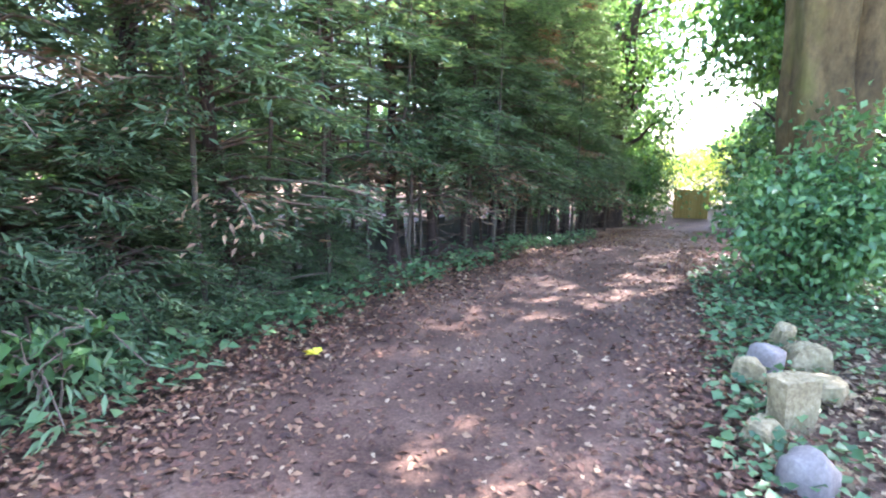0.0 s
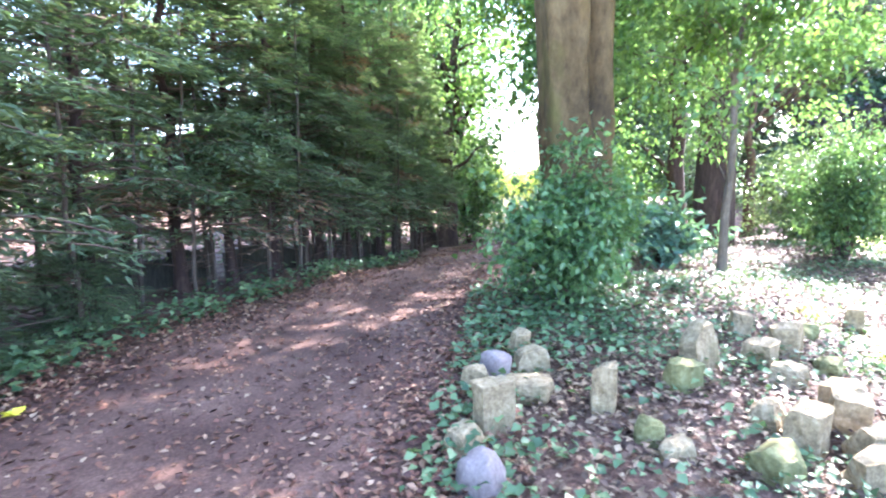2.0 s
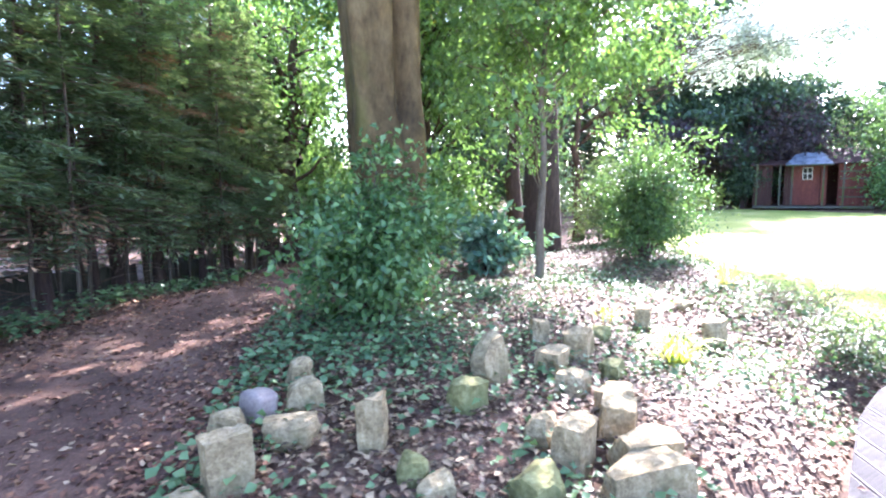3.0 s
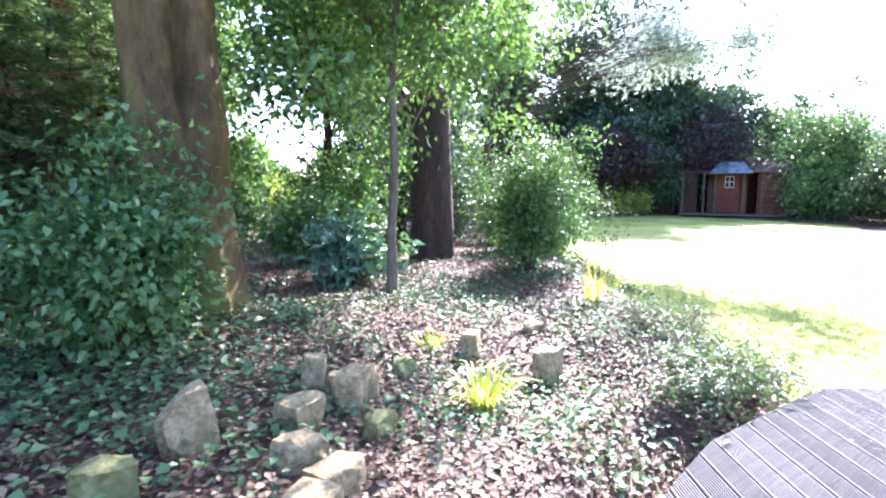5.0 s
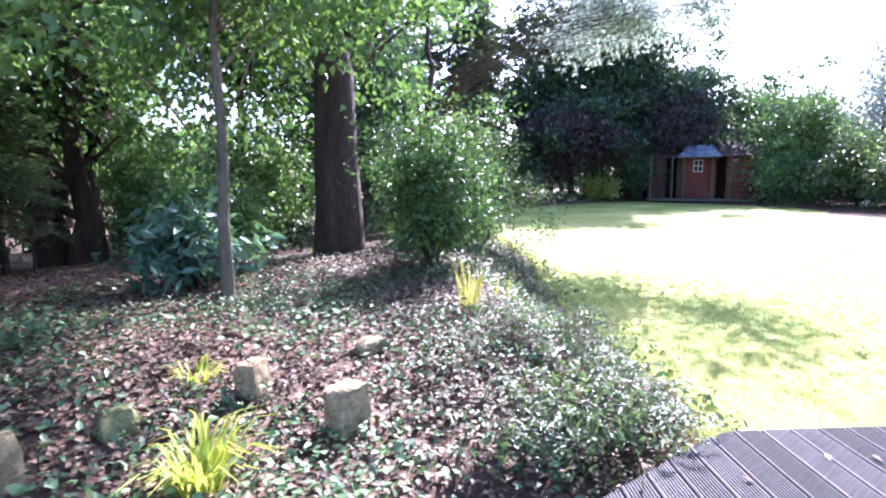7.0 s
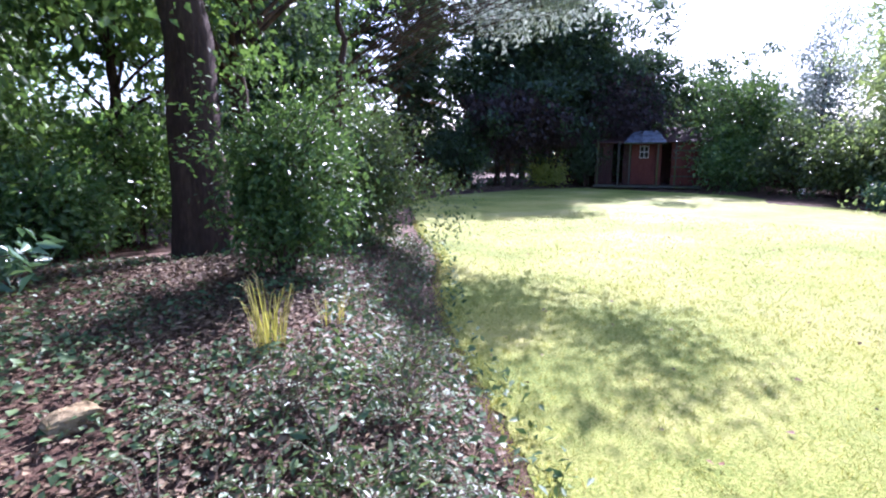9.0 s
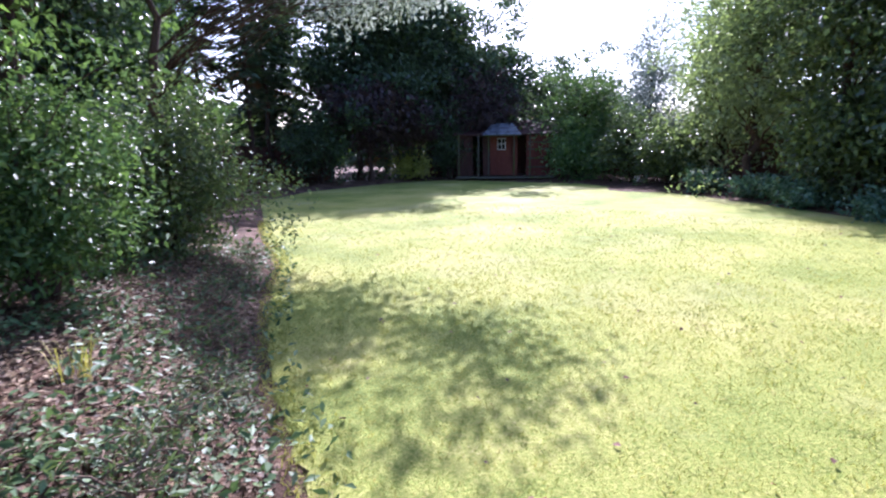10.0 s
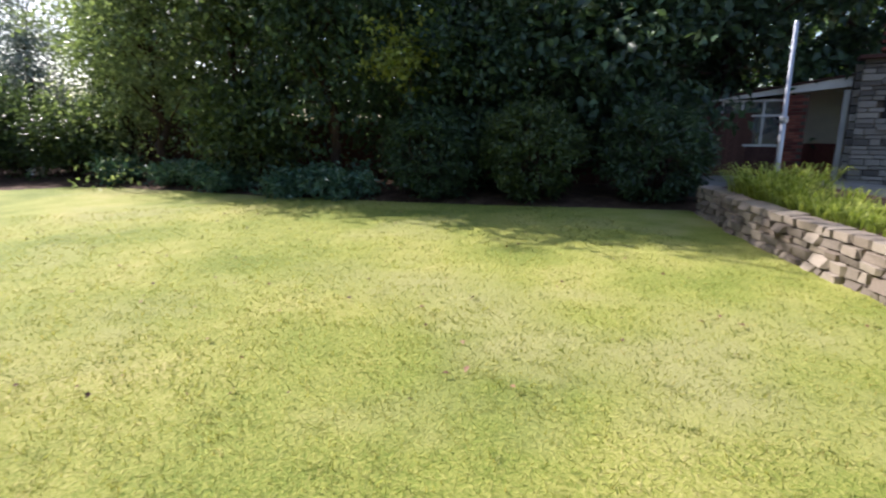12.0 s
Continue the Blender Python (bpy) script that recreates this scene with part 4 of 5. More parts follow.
def panel_fence(line, n, height, label, m):
    """A fence of panels between posts along a line."""
    top = new("fence")
    top.matrix_basis = pose(0, 0, 0)
    P = line_points(line, n + 1)
    for k in range(n):
        a, b = P[k], P[k + 1]
        ln, ang = float(np.linalg.norm(b - a)), math.degrees(math.atan2(b[1] - a[1], b[0] - a[0]))
        g = gz(*a) - 0.08
        at = pose(a[0], a[1], g, 0, 0, ang)
        part("post", box(-0.05, -0.05, 0, 0.05, 0.05, height + 0.1, 0.006), m, top, at=at)
        panel = part("panel", box(0.05, 0.0, 0.05, ln - 0.05, 0.01, height), m, top, at=at)
        if k == 0:
            slat = bpy.data.meshes.new("slat")
            bm = box(0.055, -0.02, 0, ln - 0.055, -0.001, height / 11 * 0.97, 0.004)
            bm.to_mesh(slat)
            bm.free()
            slat.materials.append(m)
            first_ln = ln
        for s in range(11):
            child("slat", slat, panel, at=Matrix.Translation((0, -0.004 * (s % 2), 0.06 + s * height / 11)) @ Matrix.Diagonal((ln / first_ln, 1, 1, 1)))
    return tagged(top, label, "fence")


panel_fence([(34.0, 6.5), (27.5, 0.6), (22.5, -3.4), (18.8, -7.6), (17.0, -11.5)], 13, 1.7, "dark brown panel fence behind the bushes", M_fence)
panel_fence([(17.6, 20.6), (22.0, 22.2), (25.6, 21.2)], 5, 1.8, "reddish brown panel fence under the conifers", M_fence)
panel_fence([(30.6, 18.7), (34.5, 16.5), (36.0, 11.0), (34.0, 6.5)], 8, 1.8, "dark brown panel fence behind the shed", M_fence)
panel_fence([(8.0, 17.8), (8.9, 17.2)], 1, 1.0, "tan board panel at the end of the path", M_tan)

tall_a = conifer("conifer", "tall dark conifer behind the lawn", 12.5, 2.6, 170, 170, 0.8, 0.18, (0.42, 0.13), 0.35, 1.0, (24.5, 24.5), "far conifers", M_dark, 0.02, 0.55)
tall_b = conifer("pine", "tall thin pine with a bare lower trunk", 12.0, 1.8, 80, 70, 3.4, 0.13, (0.36, 0.1), 0.3, 4.4, (18.0, 21.4), "far pines", M_dark, 0.02, 0.4)
for k, (tx, ty) in enumerate([(34.0, 25.0)]):
    copy_thing(tall_a, pose(tx, ty, gz(tx, ty), 0, 0, 77 * k))
for k, (tx, ty) in enumerate([(16.4, 22.0), (19.4, 22.6), (20.4, 20.8), (17.2, 24.0), (15.0, 20.0), (22.2, 21.8)]):
    copy_thing(tall_b, pose(tx, ty, gz(tx, ty), 0, 0, 77 * k))

FAR = [  # x, y, height, radius, half height, material, leaf count, label
    (25.6, 18.6, 4.8, 2.0, 1.5, M_purple, 8000, "small dark spreading tree arching over the lawn edge"),
    (28.0, 17.6, 3.8, 1.2, 0.9, M_purple, 5000, "small dark spreading tree arching over the lawn edge"),
    (27.9, 17.9, 1.3, 0.7, 0.6, M_yellow, 2000, "small sunlit yellow-green bush under the arch"),
    (23.2, 19.6, 3.6, 1.7, 1.75, M_dark, 6000, "dark evergreen bush by the lawn"),
    (29.7, 16.7, 3.0, 1.0, 1.4, M_dark, 5000, "dark evergreen bush beside the shed"),
    (31.3, 15.5, 5.4, 1.9, 1.6, M_purple, 9000, "reddish brown climber over the shed"),
    (26.2, 20.0, 12.0, 3.3, 5.7, M_dark, 24000, "tall dark evergreen tree behind the lawn"),
    (29.8, 19.8, 13.5, 3.2, 5.6, M_dark, 24000, "tall dark evergreen tree behind the lawn"),
    (33.0, 20.6, 12.0, 3.2, 5.6, M_dark, 20000, "tall dark evergreen tree behind the shed"),
    (31.6, -1.0, 13.0, 3.4, 6.0, M_dark, 9000, "tall dark evergreen tree beyond the fence"),
    (35.0, 1.8, 12.0, 3.2, 5.6, M_dark, 9000, "tall dark evergreen tree beyond the fence"),
    (33.2, 16.8, 9.0, 2.8, 4.2, M_dark, 18000, "dark evergreen tree behind the shed"),
    (29.4, 20.0, 9.5, 3.0, 4.4, M_dark, 9000, "dark evergreen tree behind the shed"),
    (36.4, 13.0, 7.0, 2.6, 3.3, M_dark, 8000, "dark evergreen tree behind the shed"),
    (32.4, 10.3, 5.4, 1.9, 2.5, M_shrub, 9000, "light green leafy tree beside the shed"),
    (34.2, 7.6, 8.0, 1.9, 3.8, M_silver, 9000, "silvery grey-leaved tree at the lawn's end"),
    (30.2, 7.2, 3.0, 1.5, 1.5, M_olive, 7000, "green bush at the lawn's end"),
    (31.0, 10.0, 2.6, 1.3, 1.3, M_holly, 6000, "green bush at the lawn's end"),
    (28.3, 5.3, 2.4, 1.3, 1.2, M_olive, 6000, "green bush at the lawn's end"),
    (32.8, 4.0, 9.0, 1.95, 4.2, M_greygreen, 9000, "grey-green tree behind the lawn"),
    (28.4, 3.6, 6.6, 1.8, 3.1, M_greygreen, 9000, "blue-green bushy tree at the lawn's edge"),
    (25.6, 2.3, 9.0, 1.95, 4.4, M_greygreen, 7500, "tall grey-green tree behind the lawn"),
    (23.6, 0.2, 9.6, 2.2, 4.3, M_olive, 13000, "olive-green leafy tree behind the lawn"),
    (21.2, -2.0, 9.2, 2.3, 4.2, M_dark, 16000, "tall dark evergreen tree behind the lawn"),
    (20.1, -5.2, 5.6, 2.1, 2.4, M_dark, 12000, "tall dark evergreen tree behind the lawn"),
    (18.9, -8.2, 6.0, 2.2, 2.6, M_dark, 12000, "tall dark evergreen tree behind the lawn"),
    (19.0, -12.4, 10.0, 3.2, 4.8, M_dark, 11000, "tall dark evergreen tree behind the house"),
    (17.4, -16.6, 10.0, 3.4, 4.8, M_dark, 11000, "tall dark evergreen tree behind the house"),
    (22.9, 0.0, 3.0, 1.3, 1.45, M_olive, 8000, "dark evergreen bush under the tall trees"),
    (21.6, -4.4, 3.0, 1.3, 1.45, M_dark, 6000, "dark evergreen bush under the tall trees"),
    (19.5, -4.9, 3.7, 1.5, 1.8, M_dark, 7000, "dark evergreen bush under the tall trees"),
    (18.5, -8.2, 3.7, 1.4, 1.8, M_dark, 7000, "dark evergreen bush under the tall trees"),
    (28.6, -3.6, 12.0, 3.6, 5.6, M_dark, 9000, "tall dark evergreen tree beyond the fence"),
    (26.4, -5.8, 13.0, 3.6, 6.2, M_dark, 9000, "tall dark evergreen tree beyond the fence"),
    (22.4, -10.6, 13.0, 3.6, 6.2, M_dark, 9000, "tall dark evergreen tree beyond the fence"),
    (23.0, -14.6, 13.0, 3.6, 6.2, M_dark, 9000, "tall dark evergreen tree beyond the fence"),
    (24.6, -8.0, 12.0, 3.6, 5.6, M_dark, 9000, "tall dark evergreen tree beyond the fence")]
for tx, ty, h, r, rz, m, n, lab in FAR:
    small = h < 4
    broadleaf("bush" if small else "tree", lab, "bush" if small else "tree", tx, ty, h, (r, r, rz), h - rz, n, 110 if n < 15000 else 220, 0.3 if small else 0.42, (0.15 if r < 2 else 0.17 if tx < 25 and -6 < ty < 2 else 0.24, 0.085 if r < 2 else 0.09 if tx < 25 and -6 < ty < 2 else 0.14), m, M_bark_dark, 0.05 if small else 0.14, 3 if small else 1, 0.25)


# sunlit leaves on the dark trees, put in as yellow leaf colour on added stems
broadleaf("lit_sprays", "sunlit leaf patch of the dark trees, painted yellow-green on added thin stems", "tree", 19.2, -3.15, 4.0, (0.75, 0.75, 0.8), 3.1, 900, 30, 0.2, (0.14, 0.08), M_yellow, M_bark_dark, 0.03, 2, 0.2)


def far_woods():
    """Woods all round in the distance, of many large leaf masses."""
    n = 46000
    a = np.radians(RNG.uniform(-75, 190, n))
    r = 46 + 10 * RNG.random(n)
    tall = 6.0 + 1.6 * np.sin(7 * a) + 1.0 * np.sin(17 * a + 1) + 0.6 * np.sin(41 * a)
    tall = (tall + 6 * smooth01((a - 1.5) / 0.4)) * (1 - 0.75 * np.exp(-((a - 0.18) / 0.12) ** 2))
    z = tall * RNG.random(n) ** 0.8
    P = np.stack([14 + r * np.sin(a), 2 + r * np.cos(a), z - 0.4], 1)
    v, f = leaf_cloud(P, np.array([14, 2, 3.0]), 0.85, 0.5)
    tagged(new("far_woods", mesh_from("far_woods", v, f, M_mid)), "far green woods beyond the garden", "woods", kind="stuff")


far_woods()

# rounded rhododendrons before the fence
for k, (bx, by, r, h) in enumerate([(18.75, -3.65, 1.02, 1.95), (17.35, -5.35, 1.0, 2.05), (16.0, -7.35, 0.95, 2.0)]):
    broadleaf("rhododendron", "rounded dark rhododendron bush at the lawn's edge", "bush", bx, by, h, (r, r, h * 0.5), h * 0.48, 9000, 220, 0.11, (0.12, 0.045), M_dark if k != 1 else M_olive, M_bark_dark, 0.04, 4, 0.75, group="rounded bushes", rag=0.2)
for k, (bx, by) in enumerate([(26.2, 3.6), (24.4, 2.0), (22.6, 0.6), (20.9, -0.7), (19.6, -2.0), (20.4, -1.6), (23.4, 1.0)]):
    broadleaf("ground_laurel", "low laurel with shining leaves under the trees", "shrub", bx, by, 0.7, (0.8, 0.7, 0.35), 0.3, 1500, 40, 0.16, (0.14, 0.06), M_bluegreen, M_bark_dark, 0.015, 4, 0.3, group="low laurels")

# ---- house and retaining wall ----
def garden_wall():
    top = new("garden_wall")
    line = [(14.6, -7.2), (13.75, -6.75), (13.2, -6.32), (11.9, -5.62), (10.4, -4.86), (8.4, -3.9), (6.0, -3.2)]
    top.matrix_basis = pose(0, 0, 0)
    P = np.array(line)
    s = np.concatenate([[0], np.cumsum(np.linalg.norm(np.diff(P, axis=0), axis=1))])
    r = random.Random(5)
    stones = []
    for k in range(5):
        bm = box(-0.5, -0.5, -0.5, 0.5, 0.5, 0.5, 0.09)
        for v in bm.verts:
            v.co += Vector((r.gauss(0, 0.03), r.gauss(0, 0.05), r.gauss(0, 0.03)))
        me = bpy.data.meshes.new("stone")
        bm.to_mesh(me)
        bm.free()
        me.materials.append(M_wall)
        stones.append(me)
    z = 0.0
    while z < 0.5:
        h = r.uniform(0.06, 0.13)
        t = r.uniform(0, 0.1)
        while t < s[-1] - 0.1:
            w = r.uniform(0.1, 0.4)
            x, y = np.interp(t + w / 2, s, P[:, 0]), np.interp(t + w / 2, s, P[:, 1])
            x2, y2 = np.interp(t + w / 2 + 0.05, s, P[:, 0]), np.interp(t + w / 2 + 0.05, s, P[:, 1])
            ang = math.degrees(math.atan2(y2 - y, x2 - x))
            child("stone", stones[r.randrange(5)], top, at=pose(x, y, z + h / 2, r.gauss(0, 2), r.gauss(0, 1), ang + r.gauss(0, 3)) @ Matrix.Diagonal((w - 0.012, 0.3 + r.uniform(-0.05, 0.04), h - 0.008, 1)))
            t += w
        z += h
    tagged(top, "low dry-stone retaining wall round the raised bed", "wall")
    core = bmesh.new()
    n = [Vector((p[0], p[1], 0)) for p in line]
    for a, b in zip(line, line[1:]):
        ln, ang = math.hypot(b[0] - a[0], b[1] - a[1]), math.atan2(b[1] - a[1], b[0] - a[0])
        c = bmesh.new()
        box_bm(c, 0, 0.02, -0.05, ln, 0.1, 0.46)
        c.transform(Matrix.Translation((a[0], a[1], 0)) @ Matrix.Rotation(ang, 4, "Z"))
        me = bpy.data.meshes.new("tmp")
        c.to_mesh(me)
        c.free()
        core.from_mesh(me)
        bpy.data.meshes.remove(me)
    part("core", core, M_mortar, top)
    # raised bed behind it
    V = [(p[0], p[1], 0.46) for p in line] + [(p[0] + 0.4, p[1] - 2.6, 0.5) for p in line]
    m = len(line)
    bed = new("raised_bed", mesh_from("raised_bed", V, [[i, i + 1, m + i + 1, m + i] for i in range(m - 1)], M_soil))
    tagged(bed, "dark soil of the raised bed behind the wall", "flower bed", kind="structure")


garden_wall()
for k, (px, py, n, h) in enumerate([(13.6, -7.0, 110, 0.36), (13.2, -6.8, 130, 0.46), (12.85, -6.6, 130, 0.46), (12.45, -6.4, 110, 0.38), (12.0, -6.15, 110, 0.26), (11.6, -5.95, 110, 0.22), (11.2, -5.75, 110, 0.2), (10.8, -5.6, 110, 0.2), (10.4, -5.4, 100, 0.18), (13.0, -7.3, 110, 0.45), (12.2, -6.9, 100, 0.28), (11.4, -6.5, 100, 0.22), (10.6, -6.1, 100, 0.2)]):
    t_ = tuft("garden_grass", "yellow-green strappy leaves in the raised bed", px, py, int(n * 1.1), 0.3, h * (1.05 + 0.3 * RNG.random()), 0.019, M_strap, 0.9, "strappy plants")
    t_.location.z = 0.48
patio = new("patio")
patio.matrix_basis = pose(0, 0, 0)
tagged(patio, "grey stone paving before the house", "paving", kind="structure")
for i in range(12):
    for j in range(6):
        c = Vector((10.2 + i * 0.62 - j * 0.0, -8.1 - j * 0.62 - 0.12 * i, 0))
        part("slab", box(c.x, c.y, 0.0, c.x + 0.6, c.y + 0.6, 0.3 + 0.004 * ((i * 7 + j * 3) % 3), 0.006), M_paving, patio)


def house():
    top = new("house")
    # local: x along the front from its far end, y into the house, front at y = 0
    top.matrix_basis = pose(17.35, -11.05, 0.22, 0, 0, 215.7)
    y1 = 4.0
    # window wall
    part("plinth", box(-0.3, 0, 0, 1.07, 0.2, 0.8), M_shed_dark, top, "dark boarded lower wall")
    win = part("window", box(-0.3, -0.03, 0.8, 1.07, 0.16, 0.85, 0.004), M_white, top, "white framed casement window")
    for x in (-0.3, 0.13, 0.58, 1.02):
        part("frame", box(x, 0.03, 0.852, x + 0.05, 0.11, 1.9, 0.004), M_white, win)
    for z in (1.5, 1.85):
        part("transom", box(-0.25, 0.035, z, 1.02, 0.1, z + 0.05), M_white, win)
    for x0, x1 in ((-0.248, 0.128), (0.182, 0.578), (0.632, 1.018)):
        part("pane", box(x0, 0.06, 0.854, x1, 0.066, 1.498), M_glass, win)
        part("pane", box(x0, 0.06, 1.552, x1, 0.066, 1.848), M_glass, win)
    # brick pier
    pier = part("pier", box(1.07, -0.02, 0, 1.47, 0.24, 1.98), M_mortar, top, "red brick pier")
    me = bpy.data.meshes.new("brick")
    bm = box(0, 0, 0, 0.215, 0.09, 0.063, 0.005)
    bm.to_mesh(me)
    bm.free()
    me.materials.append(M_brick)
    for r_ in range(26):
        for c in range(2):
            x = 1.09 + c * 0.2 - (0.11 if r_ % 2 else 0.0)
            if x >= 0.9:
                child("brick", me, pier, at=pose(x - 0.03, -0.034, r_ * 0.076 + 0.01))
    # recessed porch
    part("porch_back", box(1.2, 0.9, 0.85, 2.3, 1.0, 2.3), M_render_cream, top, "cream rendered wall in the porch")
    part("porch_low_wall", box(1.2, 0.8, 0, 2.3, 0.89, 0.85), M_shed, top, "dark red lower wall in the porch")
    part("porch_side", box(2.2, 0.1, 0, 2.3, 0.8, 2.3), M_render_cream, top)
    part("jamb", box(2.1, -0.06, 0, 2.2, 0.09, 2.05, 0.006), M_white, top, "white door jamb")
    part("back_wall", box(0, y1, 0, 2.3, y1 + 0.2, 2.4), M_render_cream, top)
    part("end_wall", box(-0.5, 0.0, 0, -0.302, y1, 1.85), M_shed_dark, top)
    # sloping fascia and roof
    fas = mesh_from("fascia", [(-0.5, -0.1, 1.87), (2.25, -0.1, 2.12), (2.25, -0.1, 2.34), (-0.5, -0.1, 1.92), (-0.5, -0.04, 1.87), (2.25, -0.04, 2.12), (2.25, -0.04, 2.34), (-0.5, -0.04, 1.92)], [[0, 1, 2, 3], [7, 6, 5, 4], [0, 4, 5, 1], [1, 5, 6, 2], [2, 6, 7, 3], [3, 7, 4, 0]], M_white)
    child("fascia", fas, top, "white sloping fascia board")
    rf = mesh_from("roof", [(-0.6, -0.14, 1.925), (2.3, -0.14, 2.35), (2.3, y1 + 0.2, 2.35), (-0.6, y1 + 0.2, 1.925), (-0.6, -0.14, 1.97), (2.3, -0.14, 2.4), (2.3, y1 + 0.2, 2.4), (-0.6, y1 + 0.2, 1.97)], [[3, 2, 1, 0], [4, 5, 6, 7], [0, 1, 5, 4], [1, 2, 6, 5], [2, 3, 7, 6], [3, 0, 4, 7]], M_shed_dark)
    child("roof", rf, top, "dark felt roof")
    # stone wing, standing forward
    wing = part("stone_wall", box(2.34, -0.55, 0, 7.0, -0.3, 2.6), M_mortar, top, "grey stone house wall")
    r = random.Random(9)
    me = bpy.data.meshes.new("stone")
    bm = box(-0.5, -0.5, -0.5, 0.5, 0.5, 0.5, 0.08)
    for v in bm.verts:
        v.co += Vector((r.gauss(0, 0.02), r.gauss(0, 0.03), r.gauss(0, 0.04)))
    bm.to_mesh(me)
    bm.free()
    me.materials.append(M_house_stone)
    z = 0.0
    while z < 2.58:
        h = r.uniform(0.08, 0.15)
        x = 2.31
        while x < 4.6:
            w = r.uniform(0.18, 0.42)
            if not (2.75 < x + w / 2 < 4.0 and 1.25 < z < 2.1):
                child("stone", me, wing, at=pose(x + w / 2, -0.5, z + h / 2) @ Matrix.Diagonal((w - 0.014, 0.22, h - 0.012, 1)))
            x += w
        z += h
    for k in range(15):
        child("stone", me, wing, at=pose(2.31, -0.28 + 0.02 * (k % 2), 0.08 + k * 0.17) @ Matrix.Diagonal((0.2, 0.4, 0.155, 1)))
    # flat dark plate in place of the window's shaded depth
    part("dark_window_sheet", box(2.75, -0.585, 1.25, 4.0, -0.555, 2.1), M_black, top, "flat dark sheet for the shaded window in the stone wall")
    part("lintel", box(2.65, -0.66, 2.1, 4.2, -0.56, 2.24, 0.01), M_house_stone, top)
    part("sill", box(2.68, -0.68, 1.18, 4.1, -0.56, 1.25, 0.01), M_house_stone, top)
    part("eaves", box(2.2, -0.75, 2.62, 7.2, -0.2, 2.7, 0.01), M_shed_dark, top)
    gable = part("upper_wall", box(2.7, -0.4, 2.7, 7.0, -0.1, 5.0), M_mortar, top, "red brick upper wall")
    bme = bpy.data.meshes.new("brick")
    bm = box(0, 0, 0, 0.215, 0.09, 0.063, 0.005)
    bm.to_mesh(bme)
    bm.free()
    bme.materials.append(M_brick)
    for r_ in range(18):
        for c in range(8):
            child("brick", bme, gable, at=pose(2.68 + c * 0.226 - (0.11 if r_ % 2 else 0), -0.45, 2.71 + r_ * 0.075))
    return tagged(top, "house with a white window, brick pier and stone wing", "house")


house()
pole = new("flag_pole")
pole.matrix_basis = pose(14.2, -8.4, 0.45, 0, 0, 0)
v, f = tubes([(np.array([(0, 0, 0), (0, 0, 1.2), (0, 0, 1.22), (0, 0, 2.75), (0, 0, 2.78)]), np.array([0.045, 0.045, 0.036, 0.034, 0.02]))], 12)
child("pole", mesh_from("pole", v, f, M_metal, True), pole)
part("collar", box(-0.06, -0.06, 1.12, 0.06, 0.06, 1.24, 0.02), M_metal, pole)
tagged(pole, "slim pale metal pole standing in the raised bed", "pole")

# ---- ground cover ----
def cover(name, P, length, width, m, label, category, lift=(0.01, 0.05), up=2.2, flat=0.25):
    n = len(P)
    z = ground_z(P[:, 0], P[:, 1]) + RNG.uniform(lift[0], lift[1], n)
    a = RNG.random(n) * 2 * np.pi
    ways = np.stack([np.cos(a), np.sin(a), RNG.normal(0, flat, n)], 1)
    ups = RNG.normal(0, 0.5, (n, 3)) + [0, 0, up]
    s = 0.6 + 0.8 * RNG.random(n)
    v, f = leaves(np.stack([P[:, 0], P[:, 1], z], 1), ways, ups, length * s, width * s, 0.15)
    return tagged(new(name, mesh_from(name, v, f, m)), label, category, kind="stuff")


def in_path(x, y):
    return poly_distance(PATH_POLY, x, y)


def in_lawn(x, y):
    return poly_distance(LP, x, y)


def in_deck(x, y):
    return poly_distance(DECK, x, y)


def free(x, y):
    return (in_lawn(x, y) > 0.1) & (in_deck(x, y) > 0.05)


P = scatter(90000, lambda x, y: (in_path(x, y) > 0) & free(x, y) & (x < 0.45 * np.maximum(y - 2.5, 0) - 0.2), -4.5, 3, 0.5, 9, lambda x, y: np.clip(1.1 - (in_path(x, y) / 0.9), 0.0, 1) * np.clip(0.28 + 0.22 * np.sin(4.1 * x) * np.cos(3.3 * y), 0.05, 1))
cover("ivy", P, 0.062, 0.056, M_ivy, "dark green ivy along the foot of the hedge", "ivy", (0.02, 0.2), 1.6)
clump = lambda x, y: (np.sin(2.3 * x + 1.1 * y) * np.cos(1.9 * y - 0.7 * x) + 0.35 * np.sin(6 * x) * np.cos(5.3 * y))
P = scatter(120000, lambda x, y: (in_path(x, y) > 0.05) & free(x, y) & (x > 1), 1.0, 11.5, 1.0, 8.0, lambda x, y: np.clip(0.2 + 0.55 * clump(x, y), 0.03, 1) * np.where(x < 4.5, 0.42, 0.3))
cover("ivy", P, 0.045, 0.04, M_ivy, "ivy and low plants covering the wooded bed", "ivy", (0.02, 0.1), 1.6)
P = scatter(260000, lambda x, y: in_path(x, y) < 0.35, -4, 8, -1, 12, lambda x, y: np.clip(1.05 + in_path(x, y) / 1.0, 0.5, 1) * np.clip(1.3 - 0.1 * y, 0.2, 1))
cover("leaf_litter", P, 0.042, 0.024, M_litter, "brown fallen leaves along the edges of the path", "leaves", (0.025, 0.05), 2.0)
P = scatter(130000, lambda x, y: (in_path(x, y) > 0) & free(x, y), 0.8, 10.5, 0.8, 8.5, lambda x, y: np.clip(0.55 - 0.3 * clump(x, y), 0.15, 1))
cover("leaf_litter", P, 0.045, 0.028, M_litter_pale, "pale dry leaves scattered over the wooded bed", "leaves", (0.01, 0.05), 2.0)
